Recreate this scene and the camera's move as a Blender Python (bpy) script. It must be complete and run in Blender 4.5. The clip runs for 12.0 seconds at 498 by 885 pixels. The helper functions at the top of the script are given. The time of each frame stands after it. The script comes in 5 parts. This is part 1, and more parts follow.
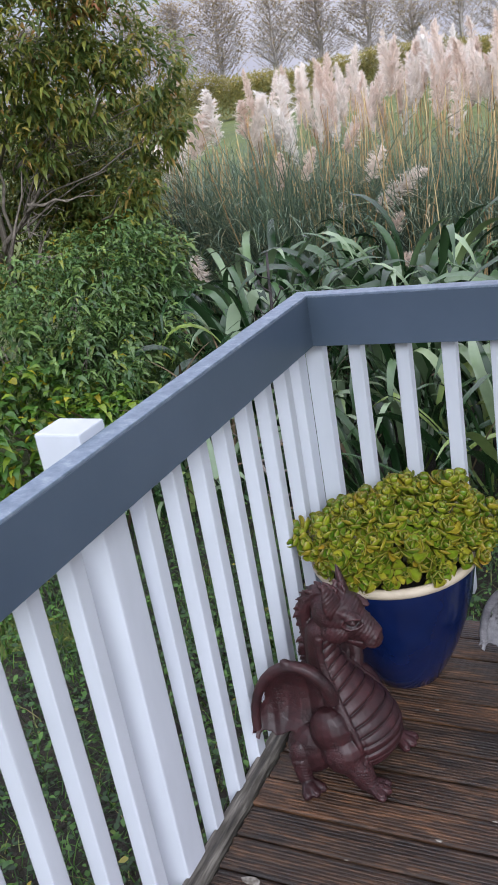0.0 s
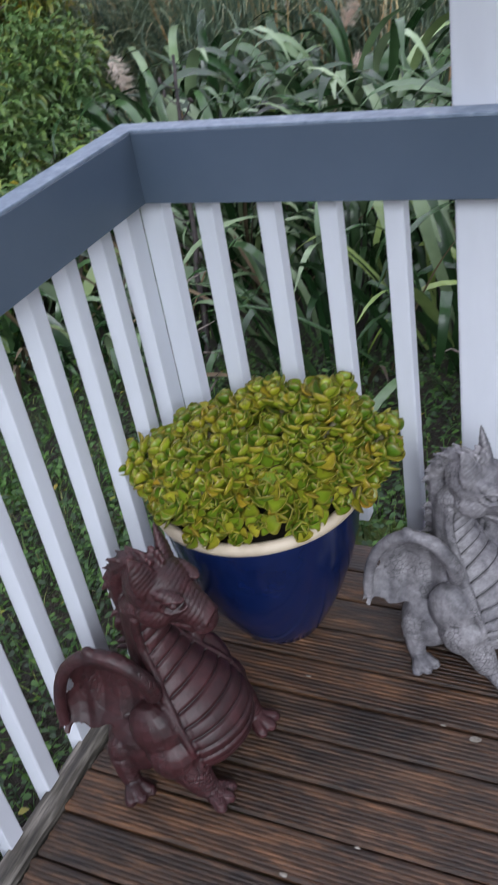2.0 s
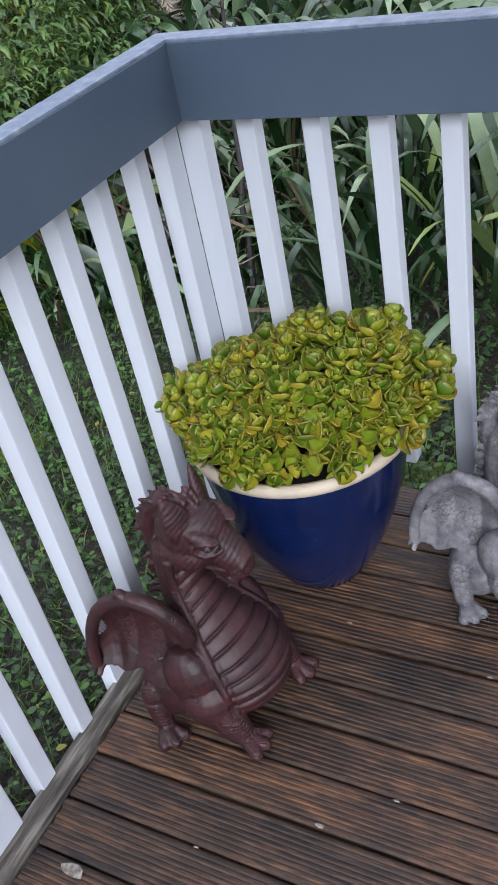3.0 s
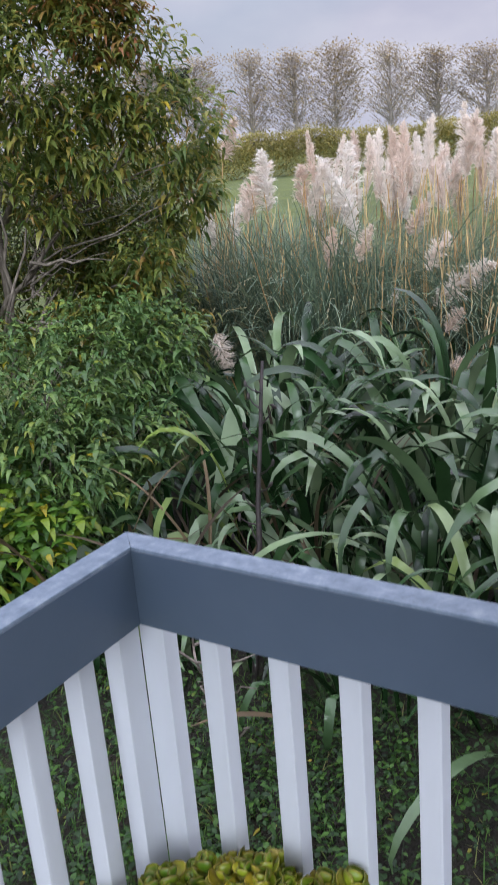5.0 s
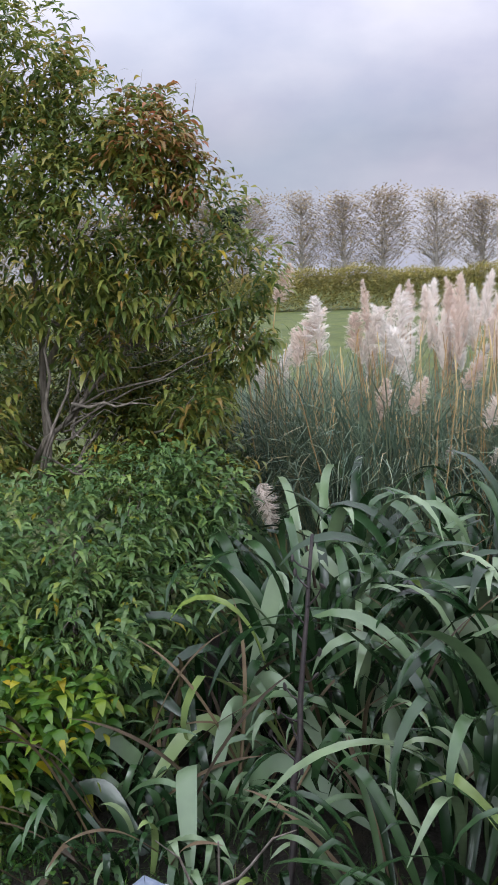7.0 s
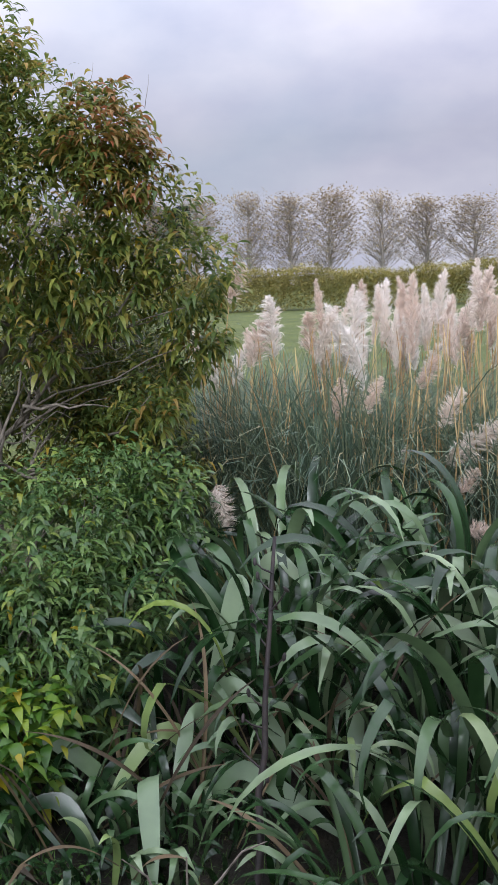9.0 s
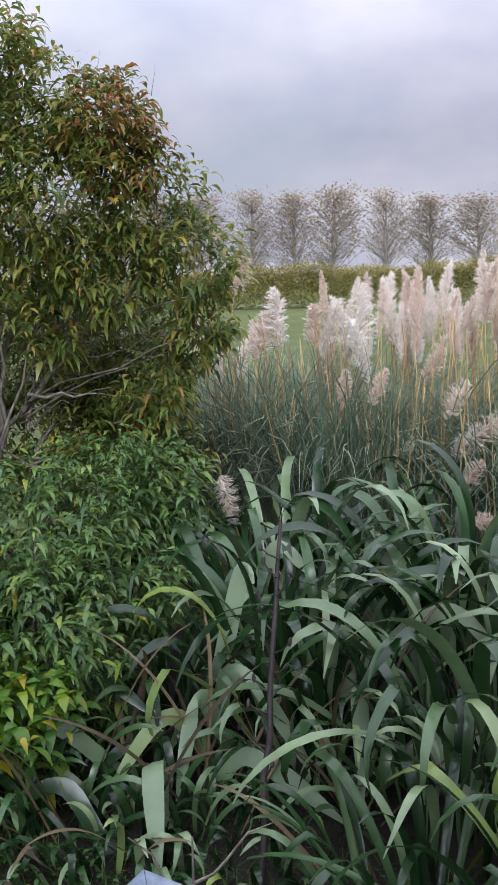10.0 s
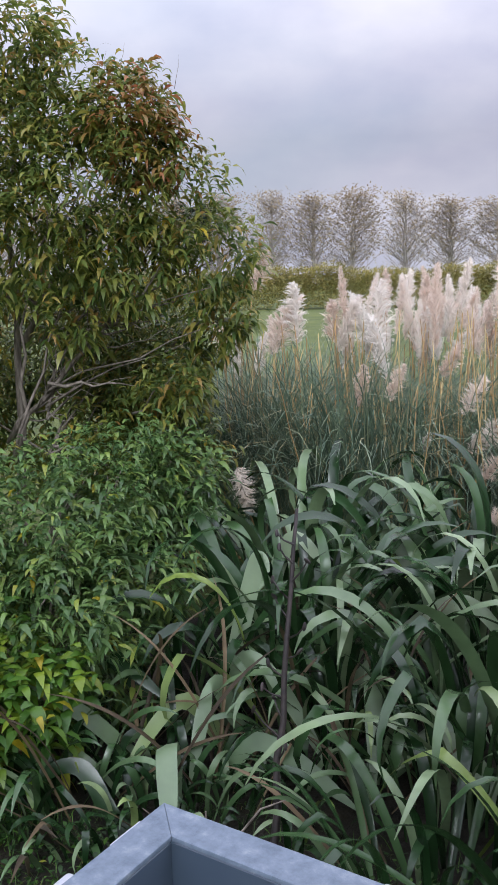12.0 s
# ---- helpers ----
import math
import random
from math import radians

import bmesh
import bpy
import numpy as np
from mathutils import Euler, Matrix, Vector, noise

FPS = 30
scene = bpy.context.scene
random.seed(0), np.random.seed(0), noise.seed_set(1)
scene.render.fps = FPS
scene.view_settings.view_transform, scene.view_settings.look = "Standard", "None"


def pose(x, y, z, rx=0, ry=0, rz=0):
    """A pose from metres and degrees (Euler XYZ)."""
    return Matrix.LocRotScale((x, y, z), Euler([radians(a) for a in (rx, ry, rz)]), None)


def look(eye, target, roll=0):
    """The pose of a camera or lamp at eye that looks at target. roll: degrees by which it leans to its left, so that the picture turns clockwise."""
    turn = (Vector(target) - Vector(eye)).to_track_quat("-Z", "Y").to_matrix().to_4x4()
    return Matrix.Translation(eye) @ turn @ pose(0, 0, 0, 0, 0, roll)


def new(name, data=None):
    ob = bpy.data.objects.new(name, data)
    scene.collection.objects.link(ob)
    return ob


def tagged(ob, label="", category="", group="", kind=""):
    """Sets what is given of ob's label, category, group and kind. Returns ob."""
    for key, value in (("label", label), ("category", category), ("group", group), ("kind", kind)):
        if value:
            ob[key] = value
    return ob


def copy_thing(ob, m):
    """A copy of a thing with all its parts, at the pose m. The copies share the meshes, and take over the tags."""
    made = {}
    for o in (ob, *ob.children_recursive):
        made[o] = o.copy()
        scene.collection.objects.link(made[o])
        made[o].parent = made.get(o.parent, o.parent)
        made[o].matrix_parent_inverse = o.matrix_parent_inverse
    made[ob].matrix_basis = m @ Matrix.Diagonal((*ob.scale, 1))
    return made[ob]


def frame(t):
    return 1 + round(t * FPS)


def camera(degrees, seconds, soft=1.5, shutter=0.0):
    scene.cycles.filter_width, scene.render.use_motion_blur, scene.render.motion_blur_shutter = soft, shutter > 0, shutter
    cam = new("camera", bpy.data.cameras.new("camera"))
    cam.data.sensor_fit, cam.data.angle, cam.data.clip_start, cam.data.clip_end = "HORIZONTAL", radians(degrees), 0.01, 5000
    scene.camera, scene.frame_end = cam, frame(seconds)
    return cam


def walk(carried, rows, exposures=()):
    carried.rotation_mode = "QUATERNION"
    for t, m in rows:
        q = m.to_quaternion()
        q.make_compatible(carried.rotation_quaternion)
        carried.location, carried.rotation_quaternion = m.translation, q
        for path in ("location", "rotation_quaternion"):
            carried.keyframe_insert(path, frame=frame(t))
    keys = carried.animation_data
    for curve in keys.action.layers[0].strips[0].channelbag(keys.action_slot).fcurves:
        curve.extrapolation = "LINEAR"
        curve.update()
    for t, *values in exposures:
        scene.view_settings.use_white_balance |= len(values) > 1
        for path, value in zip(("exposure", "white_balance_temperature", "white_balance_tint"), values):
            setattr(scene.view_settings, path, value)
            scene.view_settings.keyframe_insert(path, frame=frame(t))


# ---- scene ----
cam = camera(31.3, 12.0, 0.9, 0.2)
PATH = [
    (0, (0.862, -2.05, 1.501), (-0.016, -0.408, 0.772), -9.9),
    (0.5, (0.928, -1.9, 1.483), (0.016, -0.294, 0.714), -10.1),
    (1, (0.916, -1.729, 1.444), (0.065, -0.104, 0.647), -10.0),
    (1.5, (0.902, -1.539, 1.431), (0.197, 0.131, 0.586), -11.3),
    (2, (0.881, -1.381, 1.378), (0.075, 0.083, 0.279), -10.7),
    (2.5, (0.847, -1.33, 1.329), (-0.103, -0.028, 0.145), -11.4),
    (2.7, (0.852, -1.324, 1.318), (-0.066, -0.004, 0.13), -12.4),
    (4.3, (0.867, -1.176, 1.426), (0.064, 0.245, 0.271), -10.7),
    (4.5, (0.886, -1.096, 1.445), (-0.027, 0.411, 0.498), -8.5),
    (5, (0.837, -0.937, 1.556), (-0.197, 0.658, 0.936), -4.7),
    (5.5, (0.832, -0.785, 1.599), (-0.309, 0.789, 1.13), -3.4),
    (6, (0.863, -0.667, 1.63), (-0.377, 0.854, 1.243), -3.5),
    (6.5, (0.747, -0.643, 1.65), (-0.469, 0.902, 1.283), -2.5),
    (7, (0.6, -0.634, 1.664), (-0.527, 0.981, 1.318), -2.2),
    (7.5, (0.56, -0.612, 1.668), (-0.515, 1.039, 1.325), -2.3),
    (9.5, (0.512, -0.599, 1.637), (-0.517, 1.08, 1.288), -2.1),
    (10, (0.507, -0.608, 1.605), (-0.528, 1.066, 1.252), -1.9),
    (10.5, (0.505, -0.627, 1.578), (-0.536, 1.045, 1.228), -1.8),
    (11, (0.501, -0.636, 1.581), (-0.546, 1.031, 1.227), -1.5),
    (11.5, (0.501, -0.635, 1.571), (-0.556, 1.027, 1.225), -1.4),
    (12, (0.521, -0.647, 1.555), (-0.545, 1.009, 1.205), -1.2),
]
walk(cam, [(t, look(eye, target, roll)) for t, eye, target, roll in PATH], [(0, 0.14), (0.8, 0.12), (1.5, 0.08), (2.0, 0.10), (2.5, 0.24), (4.4, 0.36), (5.0, 0.10), (5.6, 0.0), (6.5, 0.0), (12, 0.02)])

# ---- light ----
SUN_EL, SUN_AZ = radians(32), radians(150)
world = bpy.data.worlds.new("world")
scene.world = world
world.use_nodes = True
wn, wl = world.node_tree.nodes, world.node_tree.links
wn.clear()
w_out = wn.new("ShaderNodeOutputWorld")
w_bg = wn.new("ShaderNodeBackground")
w_sky = wn.new("ShaderNodeTexSky")
w_sky.sky_type, w_sky.sun_disc = "NISHITA", False
w_sky.sun_elevation, w_sky.sun_rotation = SUN_EL, SUN_AZ
w_co = wn.new("ShaderNodeTexCoord")
w_map = wn.new("ShaderNodeMapping")
w_map.inputs["Scale"].default_value = (1.0, 1.0, 1.9)
w_map.inputs["Location"].default_value = (0.9, 0.55, 0.3)
w_noise = wn.new("ShaderNodeTexNoise")
w_noise.inputs["Scale"].default_value = 2.2
w_noise.inputs["Detail"].default_value = 6
w_noise.inputs["Roughness"].default_value = 0.5
w_ramp = wn.new("ShaderNodeValToRGB")
w_ramp.color_ramp.elements[0].position, w_ramp.color_ramp.elements[0].color = 0.34, (0.74, 0.74, 0.74, 1)
w_ramp.color_ramp.elements[1].position, w_ramp.color_ramp.elements[1].color = 0.50, (1, 1, 1, 1)
w_noise2 = wn.new("ShaderNodeTexNoise")
w_noise2.inputs["Scale"].default_value = 4.0
w_noise2.inputs["Detail"].default_value = 8
w_ramp2 = wn.new("ShaderNodeValToRGB")
w_ramp2.color_ramp.elements[0].position, w_ramp2.color_ramp.elements[0].color = 0.38, (5.6, 5.75, 7.4, 1)
w_ramp2.color_ramp.elements[1].position, w_ramp2.color_ramp.elements[1].color = 0.62, (7.3, 7.3, 8.6, 1)
w_mix = wn.new("ShaderNodeMix")
w_mix.data_type = "RGBA"
wl.new(w_co.outputs["Generated"], w_map.inputs["Vector"])
wl.new(w_map.outputs[0], w_noise.inputs["Vector"])
wl.new(w_map.outputs[0], w_noise2.inputs["Vector"])
wl.new(w_noise.outputs["Fac"], w_ramp.inputs["Fac"])
wl.new(w_noise2.outputs["Fac"], w_ramp2.inputs["Fac"])
wl.new(w_ramp.outputs["Color"], w_mix.inputs["Factor"])
wl.new(w_sky.outputs[0], w_mix.inputs["A"])
wl.new(w_ramp2.outputs["Color"], w_mix.inputs["B"])
# an overcast sky is brighter overhead than at the horizon
w_sep = wn.new("ShaderNodeSeparateXYZ")
w_grad = wn.new("ShaderNodeMapRange")
w_grad.inputs["From Min"].default_value, w_grad.inputs["From Max"].default_value = 0.15, 1.0
w_grad.inputs["To Min"].default_value, w_grad.inputs["To Max"].default_value = 1.0, 4.4
w_mul = wn.new("ShaderNodeVectorMath")
w_mul.operation = "SCALE"
wl.new(w_co.outputs["Generated"], w_sep.inputs[0])
wl.new(w_sep.outputs["Z"], w_grad.inputs["Value"])
wl.new(w_mix.outputs["Result"], w_mul.inputs[0])
wl.new(w_grad.outputs[0], w_mul.inputs["Scale"])
wl.new(w_mul.outputs[0], w_bg.inputs["Color"])
w_bg.inputs["Strength"].default_value = 0.085
wl.new(w_bg.outputs[0], w_out.inputs[0])

sun = new("sun", bpy.data.lights.new("sun", "SUN"))
sun.data.energy, sun.data.angle, sun.data.color = 2.6, radians(30), (0.89, 0.97, 1.05)
sun.matrix_world = look((0, 0, 0), (-math.sin(SUN_AZ) * math.cos(SUN_EL), -math.cos(SUN_AZ) * math.cos(SUN_EL), -math.sin(SUN_EL)))

# ---- materials ----


def nodes_of(name):
    m = bpy.data.materials.new(name)
    m.use_nodes = True
    nt = m.node_tree
    return m, nt.nodes, nt.links, nt.nodes["Principled BSDF"]


def ramp_node(n, stops):
    r = n.new("ShaderNodeValToRGB")
    el = r.color_ramp.elements
    while len(el) < len(stops):
        el.new(0.5)
    for e, (p, c) in zip(el, stops):
        e.position, e.color = p, (*c, 1)
    return r


def noise_node(n, l, scale, detail=4, rough=0.55, stretch=None, space="Object"):
    co = n.new("ShaderNodeTexCoord")
    t = n.new("ShaderNodeTexNoise")
    t.inputs["Scale"].default_value, t.inputs["Detail"].default_value, t.inputs["Roughness"].default_value = scale, detail, rough
    if stretch:
        mp = n.new("ShaderNodeMapping")
        mp.inputs["Scale"].default_value = stretch
        l.new(co.outputs[space], mp.inputs[0])
        l.new(mp.outputs[0], t.inputs["Vector"])
    else:
        l.new(co.outputs[space], t.inputs["Vector"])
    return t


def bump_node(n, l, height, strength, dist, b, before=None):
    k = n.new("ShaderNodeBump")
    k.inputs["Strength"].default_value, k.inputs["Distance"].default_value = strength, dist
    l.new(height, k.inputs["Height"])
    if before:
        l.new(before.outputs[0], k.inputs["Normal"])
    l.new(k.outputs[0], b.inputs["Normal"])
    return k


def mixed(n, l, a, b, fac, mode="MIX"):
    k = n.new("ShaderNodeMix")
    k.data_type, k.blend_type = "RGBA", mode
    for sock, v in (("A", a), ("B", b)):
        if hasattr(v, "links"):
            l.new(v, k.inputs[sock])
        else:
            k.inputs[sock].default_value = (*v, 1)
    if hasattr(fac, "links"):
        l.new(fac, k.inputs["Factor"])
    else:
        k.inputs["Factor"].default_value = fac
    return k.outputs["Result"]


def plain(name, stops, scale, rough=0.5, bump=0.2, dist=0.002, detail=5, fine=None, stretch=None, metal=0.0):
    m, n, l, b = nodes_of(name)
    t = noise_node(n, l, scale, detail, stretch=stretch)
    r = ramp_node(n, stops)
    l.new(t.outputs["Fac"], r.inputs[0])
    l.new(r.outputs[0], b.inputs["Base Color"])
    b.inputs["Roughness"].default_value, b.inputs["Metallic"].default_value = rough, metal
    f = noise_node(n, l, fine or scale * 12, 4)
    bump_node(n, l, f.outputs["Fac"], bump, dist, b)
    return m


def leafy(name, stops, per="island", rough=0.45, through_light=0.25, scale=6.0, vein=None, low=0.62):
    """Leaf: colour differs from leaf to leaf, with fine mottling and some light passing through."""
    m, n, l, b = nodes_of(name)
    if per == "island":
        src = n.new("ShaderNodeNewGeometry").outputs["Random Per Island"]
    else:
        src = n.new("ShaderNodeObjectInfo").outputs["Random"]
    r = ramp_node(n, stops)
    l.new(src, r.inputs[0])
    t = noise_node(n, l, scale, 4, stretch=vein)
    g = ramp_node(n, [(0.3, (low, low, low)), (0.7, (1.15, 1.15, 1.1) if low < 0.9 else (1, 1, 1))])
    l.new(t.outputs["Fac"], g.inputs[0])
    col = mixed(n, l, r.outputs[0], g.outputs[0], 1.0, "MULTIPLY")
    l.new(col, b.inputs["Base Color"])
    b.inputs["Roughness"].default_value = rough
    tr = n.new("ShaderNodeBsdfTranslucent")
    l.new(col, tr.inputs["Color"])
    mx = n.new("ShaderNodeMixShader")
    mx.inputs[0].default_value = through_light
    l.new(b.outputs[0], mx.inputs[1])
    l.new(tr.outputs[0], mx.inputs[2])
    l.new(mx.outputs[0], n["Material Output"].inputs[0])
    bump_node(n, l, t.outputs["Fac"], 0.25, 0.004, b)
    return m


M_WHITE = plain("white_paint", [(0.25, (0.49, 0.51, 0.56)), (0.6, (0.61, 0.63, 0.69))], 5, 0.38, 0.12, 0.001, fine=130, stretch=(1, 1, 0.25))
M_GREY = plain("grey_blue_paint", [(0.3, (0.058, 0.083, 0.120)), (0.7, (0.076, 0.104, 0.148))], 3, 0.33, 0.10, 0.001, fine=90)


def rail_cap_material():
    """Grey-blue paint of the rail top, paler than the board's sides, mottled and chipped."""
    m, n, l, b = nodes_of("pale_mottled_rail_top_paint")
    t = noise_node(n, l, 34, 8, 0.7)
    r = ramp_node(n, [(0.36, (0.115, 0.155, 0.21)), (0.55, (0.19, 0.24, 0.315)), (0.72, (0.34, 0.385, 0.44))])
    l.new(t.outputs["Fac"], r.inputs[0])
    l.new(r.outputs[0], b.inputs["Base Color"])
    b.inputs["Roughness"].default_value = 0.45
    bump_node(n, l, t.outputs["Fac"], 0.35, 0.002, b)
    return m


M_CAP = rail_cap_material()


def deck_material():
    """Wet and weathered decking: grain along x."""
    m, n, l, b = nodes_of("weathered_wet_decking")
    info = n.new("ShaderNodeObjectInfo")
    co = n.new("ShaderNodeTexCoord")
    add = n.new("ShaderNodeVectorMath")
    sc = n.new("ShaderNodeVectorMath")
    sc.operation = "SCALE"
    l.new(info.outputs["Random"], sc.inputs["Scale"])
    sc.inputs[0].default_value = (17, 5, 3)
    l.new(co.outputs["Object"], add.inputs[0])
    l.new(sc.outputs[0], add.inputs[1])

    def nz(scale, stretch, detail, rough=0.6):
        mp = n.new("ShaderNodeMapping")
        mp.inputs["Scale"].default_value = stretch
        l.new(add.outputs[0], mp.inputs[0])
        t = n.new("ShaderNodeTexNoise")
        t.inputs["Scale"].default_value, t.inputs["Detail"].default_value, t.inputs["Roughness"].default_value = scale, detail, rough
        l.new(mp.outputs[0], t.inputs["Vector"])
        return t.outputs["Fac"]
    grain = nz(11, (1.1, 6, 9), 9, 0.74)
    blotch = nz(6, (0.7, 1.6, 1), 7, 0.65)
    base = ramp_node(n, [(0.26, (0.008, 0.005, 0.004)), (0.48, (0.038, 0.022, 0.014)), (0.66, (0.135, 0.072, 0.040)), (0.80, (0.26, 0.158, 0.092))])
    l.new(grain, base.inputs[0])
    dark = ramp_node(n, [(0.36, (0.34, 0.33, 0.34)), (0.5, (0.85, 0.82, 0.78)), (0.64, (1.25, 1.15, 1.02))])
    l.new(blotch, dark.inputs[0])
    col = mixed(n, l, base.outputs[0], dark.outputs[0], 1.0, "MULTIPLY")
    tone = ramp_node(n, [(0.0, (0.75, 0.76, 0.80)), (0.5, (1.0, 0.97, 0.94)), (1.0, (1.25, 1.12, 1.0))])
    l.new(info.outputs["Random"], tone.inputs[0])
    col = mixed(n, l, col, tone.outputs[0], 1.0, "MULTIPLY")
    l.new(col, b.inputs["Base Color"])
    rr = n.new("ShaderNodeMapRange")
    rr.inputs["From Min"].default_value, rr.inputs["From Max"].default_value = 0.3, 0.7
    rr.inputs["To Min"].default_value, rr.inputs["To Max"].default_value = 0.30, 0.62
    l.new(blotch, rr.inputs["Value"])
    l.new(rr.outputs[0], b.inputs["Roughness"])
    bump_node(n, l, grain, 0.9, 0.004, b)
    return m


M_DECK = deck_material()
M_KERB = plain("weathered_grey_timber", [(0.34, (0.022, 0.019, 0.016)), (0.5, (0.065, 0.056, 0.046)), (0.7, (0.19, 0.17, 0.145))], 16, 0.75, 0.8, 0.006, 8, fine=22, stretch=(6, 0.6, 6))
M_DARKWOOD = plain("dark_framing_timber", [(0.3, (0.03, 0.025, 0.02)), (0.7, (0.09, 0.07, 0.05))], 9, 0.8, 0.5, 0.004)
M_GLAZE = plain("blue_glaze", [(0.3, (0.003, 0.008, 0.042)), (0.7, (0.006, 0.016, 0.076))], 6, 0.16, 0.15, 0.002, fine=28)
M_RIM = plain("cream_clay_rim", [(0.3, (0.40, 0.325, 0.235)), (0.7, (0.57, 0.48, 0.37))], 18, 0.6, 0.3, 0.002)
M_SOIL = plain("potting_soil", [(0.3, (0.015, 0.010, 0.007)), (0.7, (0.05, 0.035, 0.025))], 40, 0.9, 1.0, 0.01)
def succulent_material():
    """Waxy leaf, green to gold from leaf to leaf, with rusty margins."""
    m, n, l, b = nodes_of("succulent_leaf")
    r = ramp_node(n, [(0.0, (0.075, 0.18, 0.012)), (0.40, (0.18, 0.30, 0.018)), (0.75, (0.31, 0.39, 0.026)), (0.92, (0.45, 0.40, 0.04)), (1.0, (0.46, 0.28, 0.04))])
    l.new(n.new("ShaderNodeNewGeometry").outputs["Random Per Island"], r.inputs[0])
    # whole rosettes turn bronze in the sun
    tint = ramp_node(n, [(0.0, (1, 1, 1)), (0.62, (1, 1, 1)), (0.85, (1.12, 0.96, 0.9)), (1.0, (1.3, 0.86, 0.9))])
    l.new(n.new("ShaderNodeObjectInfo").outputs["Random"], tint.inputs[0])
    t = noise_node(n, l, 40, 4)
    g = ramp_node(n, [(0.3, (0.72, 0.72, 0.72)), (0.7, (1.15, 1.12, 1.1))])
    l.new(t.outputs["Fac"], g.inputs[0])
    col = mixed(n, l, mixed(n, l, r.outputs[0], g.outputs[0], 1.0, "MULTIPLY"), tint.outputs[0], 1.0, "MULTIPLY")
    at = n.new("ShaderNodeAttribute")
    at.attribute_name = "edge"
    k = n.new("ShaderNodeMath")
    k.operation = "MULTIPLY"
    l.new(at.outputs["Fac"], k.inputs[0])
    k.inputs[1].default_value = 0.55
    rust = n.new("ShaderNodeRGB")
    rust.outputs[0].default_value = (0.26, 0.15, 0.03, 1)
    col = mixed(n, l, col, rust.outputs[0], k.outputs[0])
    l.new(col, b.inputs["Base Color"])
    b.inputs["Roughness"].default_value = 0.36
    tr = n.new("ShaderNodeBsdfTranslucent")
    l.new(col, tr.inputs["Color"])
    mx = n.new("ShaderNodeMixShader")
    mx.inputs[0].default_value = 0.18
    l.new(b.outputs[0], mx.inputs[1])
    l.new(tr.outputs[0], mx.inputs[2])
    l.new(mx.outputs[0], n["Material Output"].inputs[0])
    return m


M_SUCC = succulent_material()
M_STEM = plain("succulent_stem", [(0.3, (0.07, 0.06, 0.03)), (0.7, (0.16, 0.14, 0.07))], 30, 0.7)


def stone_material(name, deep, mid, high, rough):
    """Cast statue: cracked scaly skin beside smooth plates, blotchy wash, shade painted dark into creases and cracks,
    ridges paler.
    """
    m, n, l, b = nodes_of(name)
    co = n.new("ShaderNodeTexCoord")
    skin = n.new("ShaderNodeAttribute")
    skin.attribute_name = "skin"
    warp = noise_node(n, l, 30, 3)
    add = n.new("ShaderNodeVectorMath")
    add.operation = "MULTIPLY_ADD"
    l.new(warp.outputs["Color"], add.inputs[0])
    add.inputs[1].default_value = (0.012, 0.012, 0.012)
    l.new(co.outputs["Object"], add.inputs[2])
    v = n.new("ShaderNodeTexVoronoi")
    v.feature = "DISTANCE_TO_EDGE"
    v.inputs["Scale"].default_value = 105
    l.new(add.outputs[0], v.inputs["Vector"])
    t = noise_node(n, l, 60, 8, 0.72)
    big = noise_node(n, l, 9, 5, 0.6)
    # pointiness puts crease shade into the colour, and a paler tone on ridges
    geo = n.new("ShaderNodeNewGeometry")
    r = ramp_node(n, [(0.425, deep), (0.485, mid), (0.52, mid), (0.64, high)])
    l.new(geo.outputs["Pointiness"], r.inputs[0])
    g = ramp_node(n, [(0.32, (0.50, 0.48, 0.48)), (0.68, (1.25, 1.22, 1.2))])
    l.new(t.outputs["Fac"], g.inputs[0])
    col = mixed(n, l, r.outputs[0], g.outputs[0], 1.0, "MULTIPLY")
    wash = ramp_node(n, [(0.36, (0.50, 0.49, 0.52)), (0.60, (1.18, 1.15, 1.15))])
    l.new(big.outputs["Fac"], wash.inputs[0])
    col = mixed(n, l, col, wash.outputs[0], 1.0, "MULTIPLY")
    # shade of the cracks between scales painted dark, in patches
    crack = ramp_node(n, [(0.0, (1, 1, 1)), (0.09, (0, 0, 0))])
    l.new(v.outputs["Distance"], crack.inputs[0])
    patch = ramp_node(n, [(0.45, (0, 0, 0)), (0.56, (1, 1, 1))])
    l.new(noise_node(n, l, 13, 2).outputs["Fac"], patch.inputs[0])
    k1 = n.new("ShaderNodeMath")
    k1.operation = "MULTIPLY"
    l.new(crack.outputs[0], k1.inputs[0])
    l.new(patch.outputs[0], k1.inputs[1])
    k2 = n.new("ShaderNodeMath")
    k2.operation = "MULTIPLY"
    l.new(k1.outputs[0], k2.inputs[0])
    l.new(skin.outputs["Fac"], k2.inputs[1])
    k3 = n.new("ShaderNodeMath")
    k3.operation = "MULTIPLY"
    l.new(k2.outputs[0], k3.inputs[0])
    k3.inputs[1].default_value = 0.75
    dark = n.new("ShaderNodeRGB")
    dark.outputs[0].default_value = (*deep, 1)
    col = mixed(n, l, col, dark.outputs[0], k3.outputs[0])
    l.new(col, b.inputs["Base Color"])
    b.inputs["Roughness"].default_value = rough
    inv = n.new("ShaderNodeMath")
    inv.operation = "SUBTRACT"
    inv.inputs[0].default_value = 1.0
    l.new(k2.outputs[0], inv.inputs[1])
    k = bump_node(n, l, inv.outputs[0], 0.55, 0.002, b)
    bump_node(n, l, t.outputs["Fac"], 0.5, 0.003, b, k)
    return m


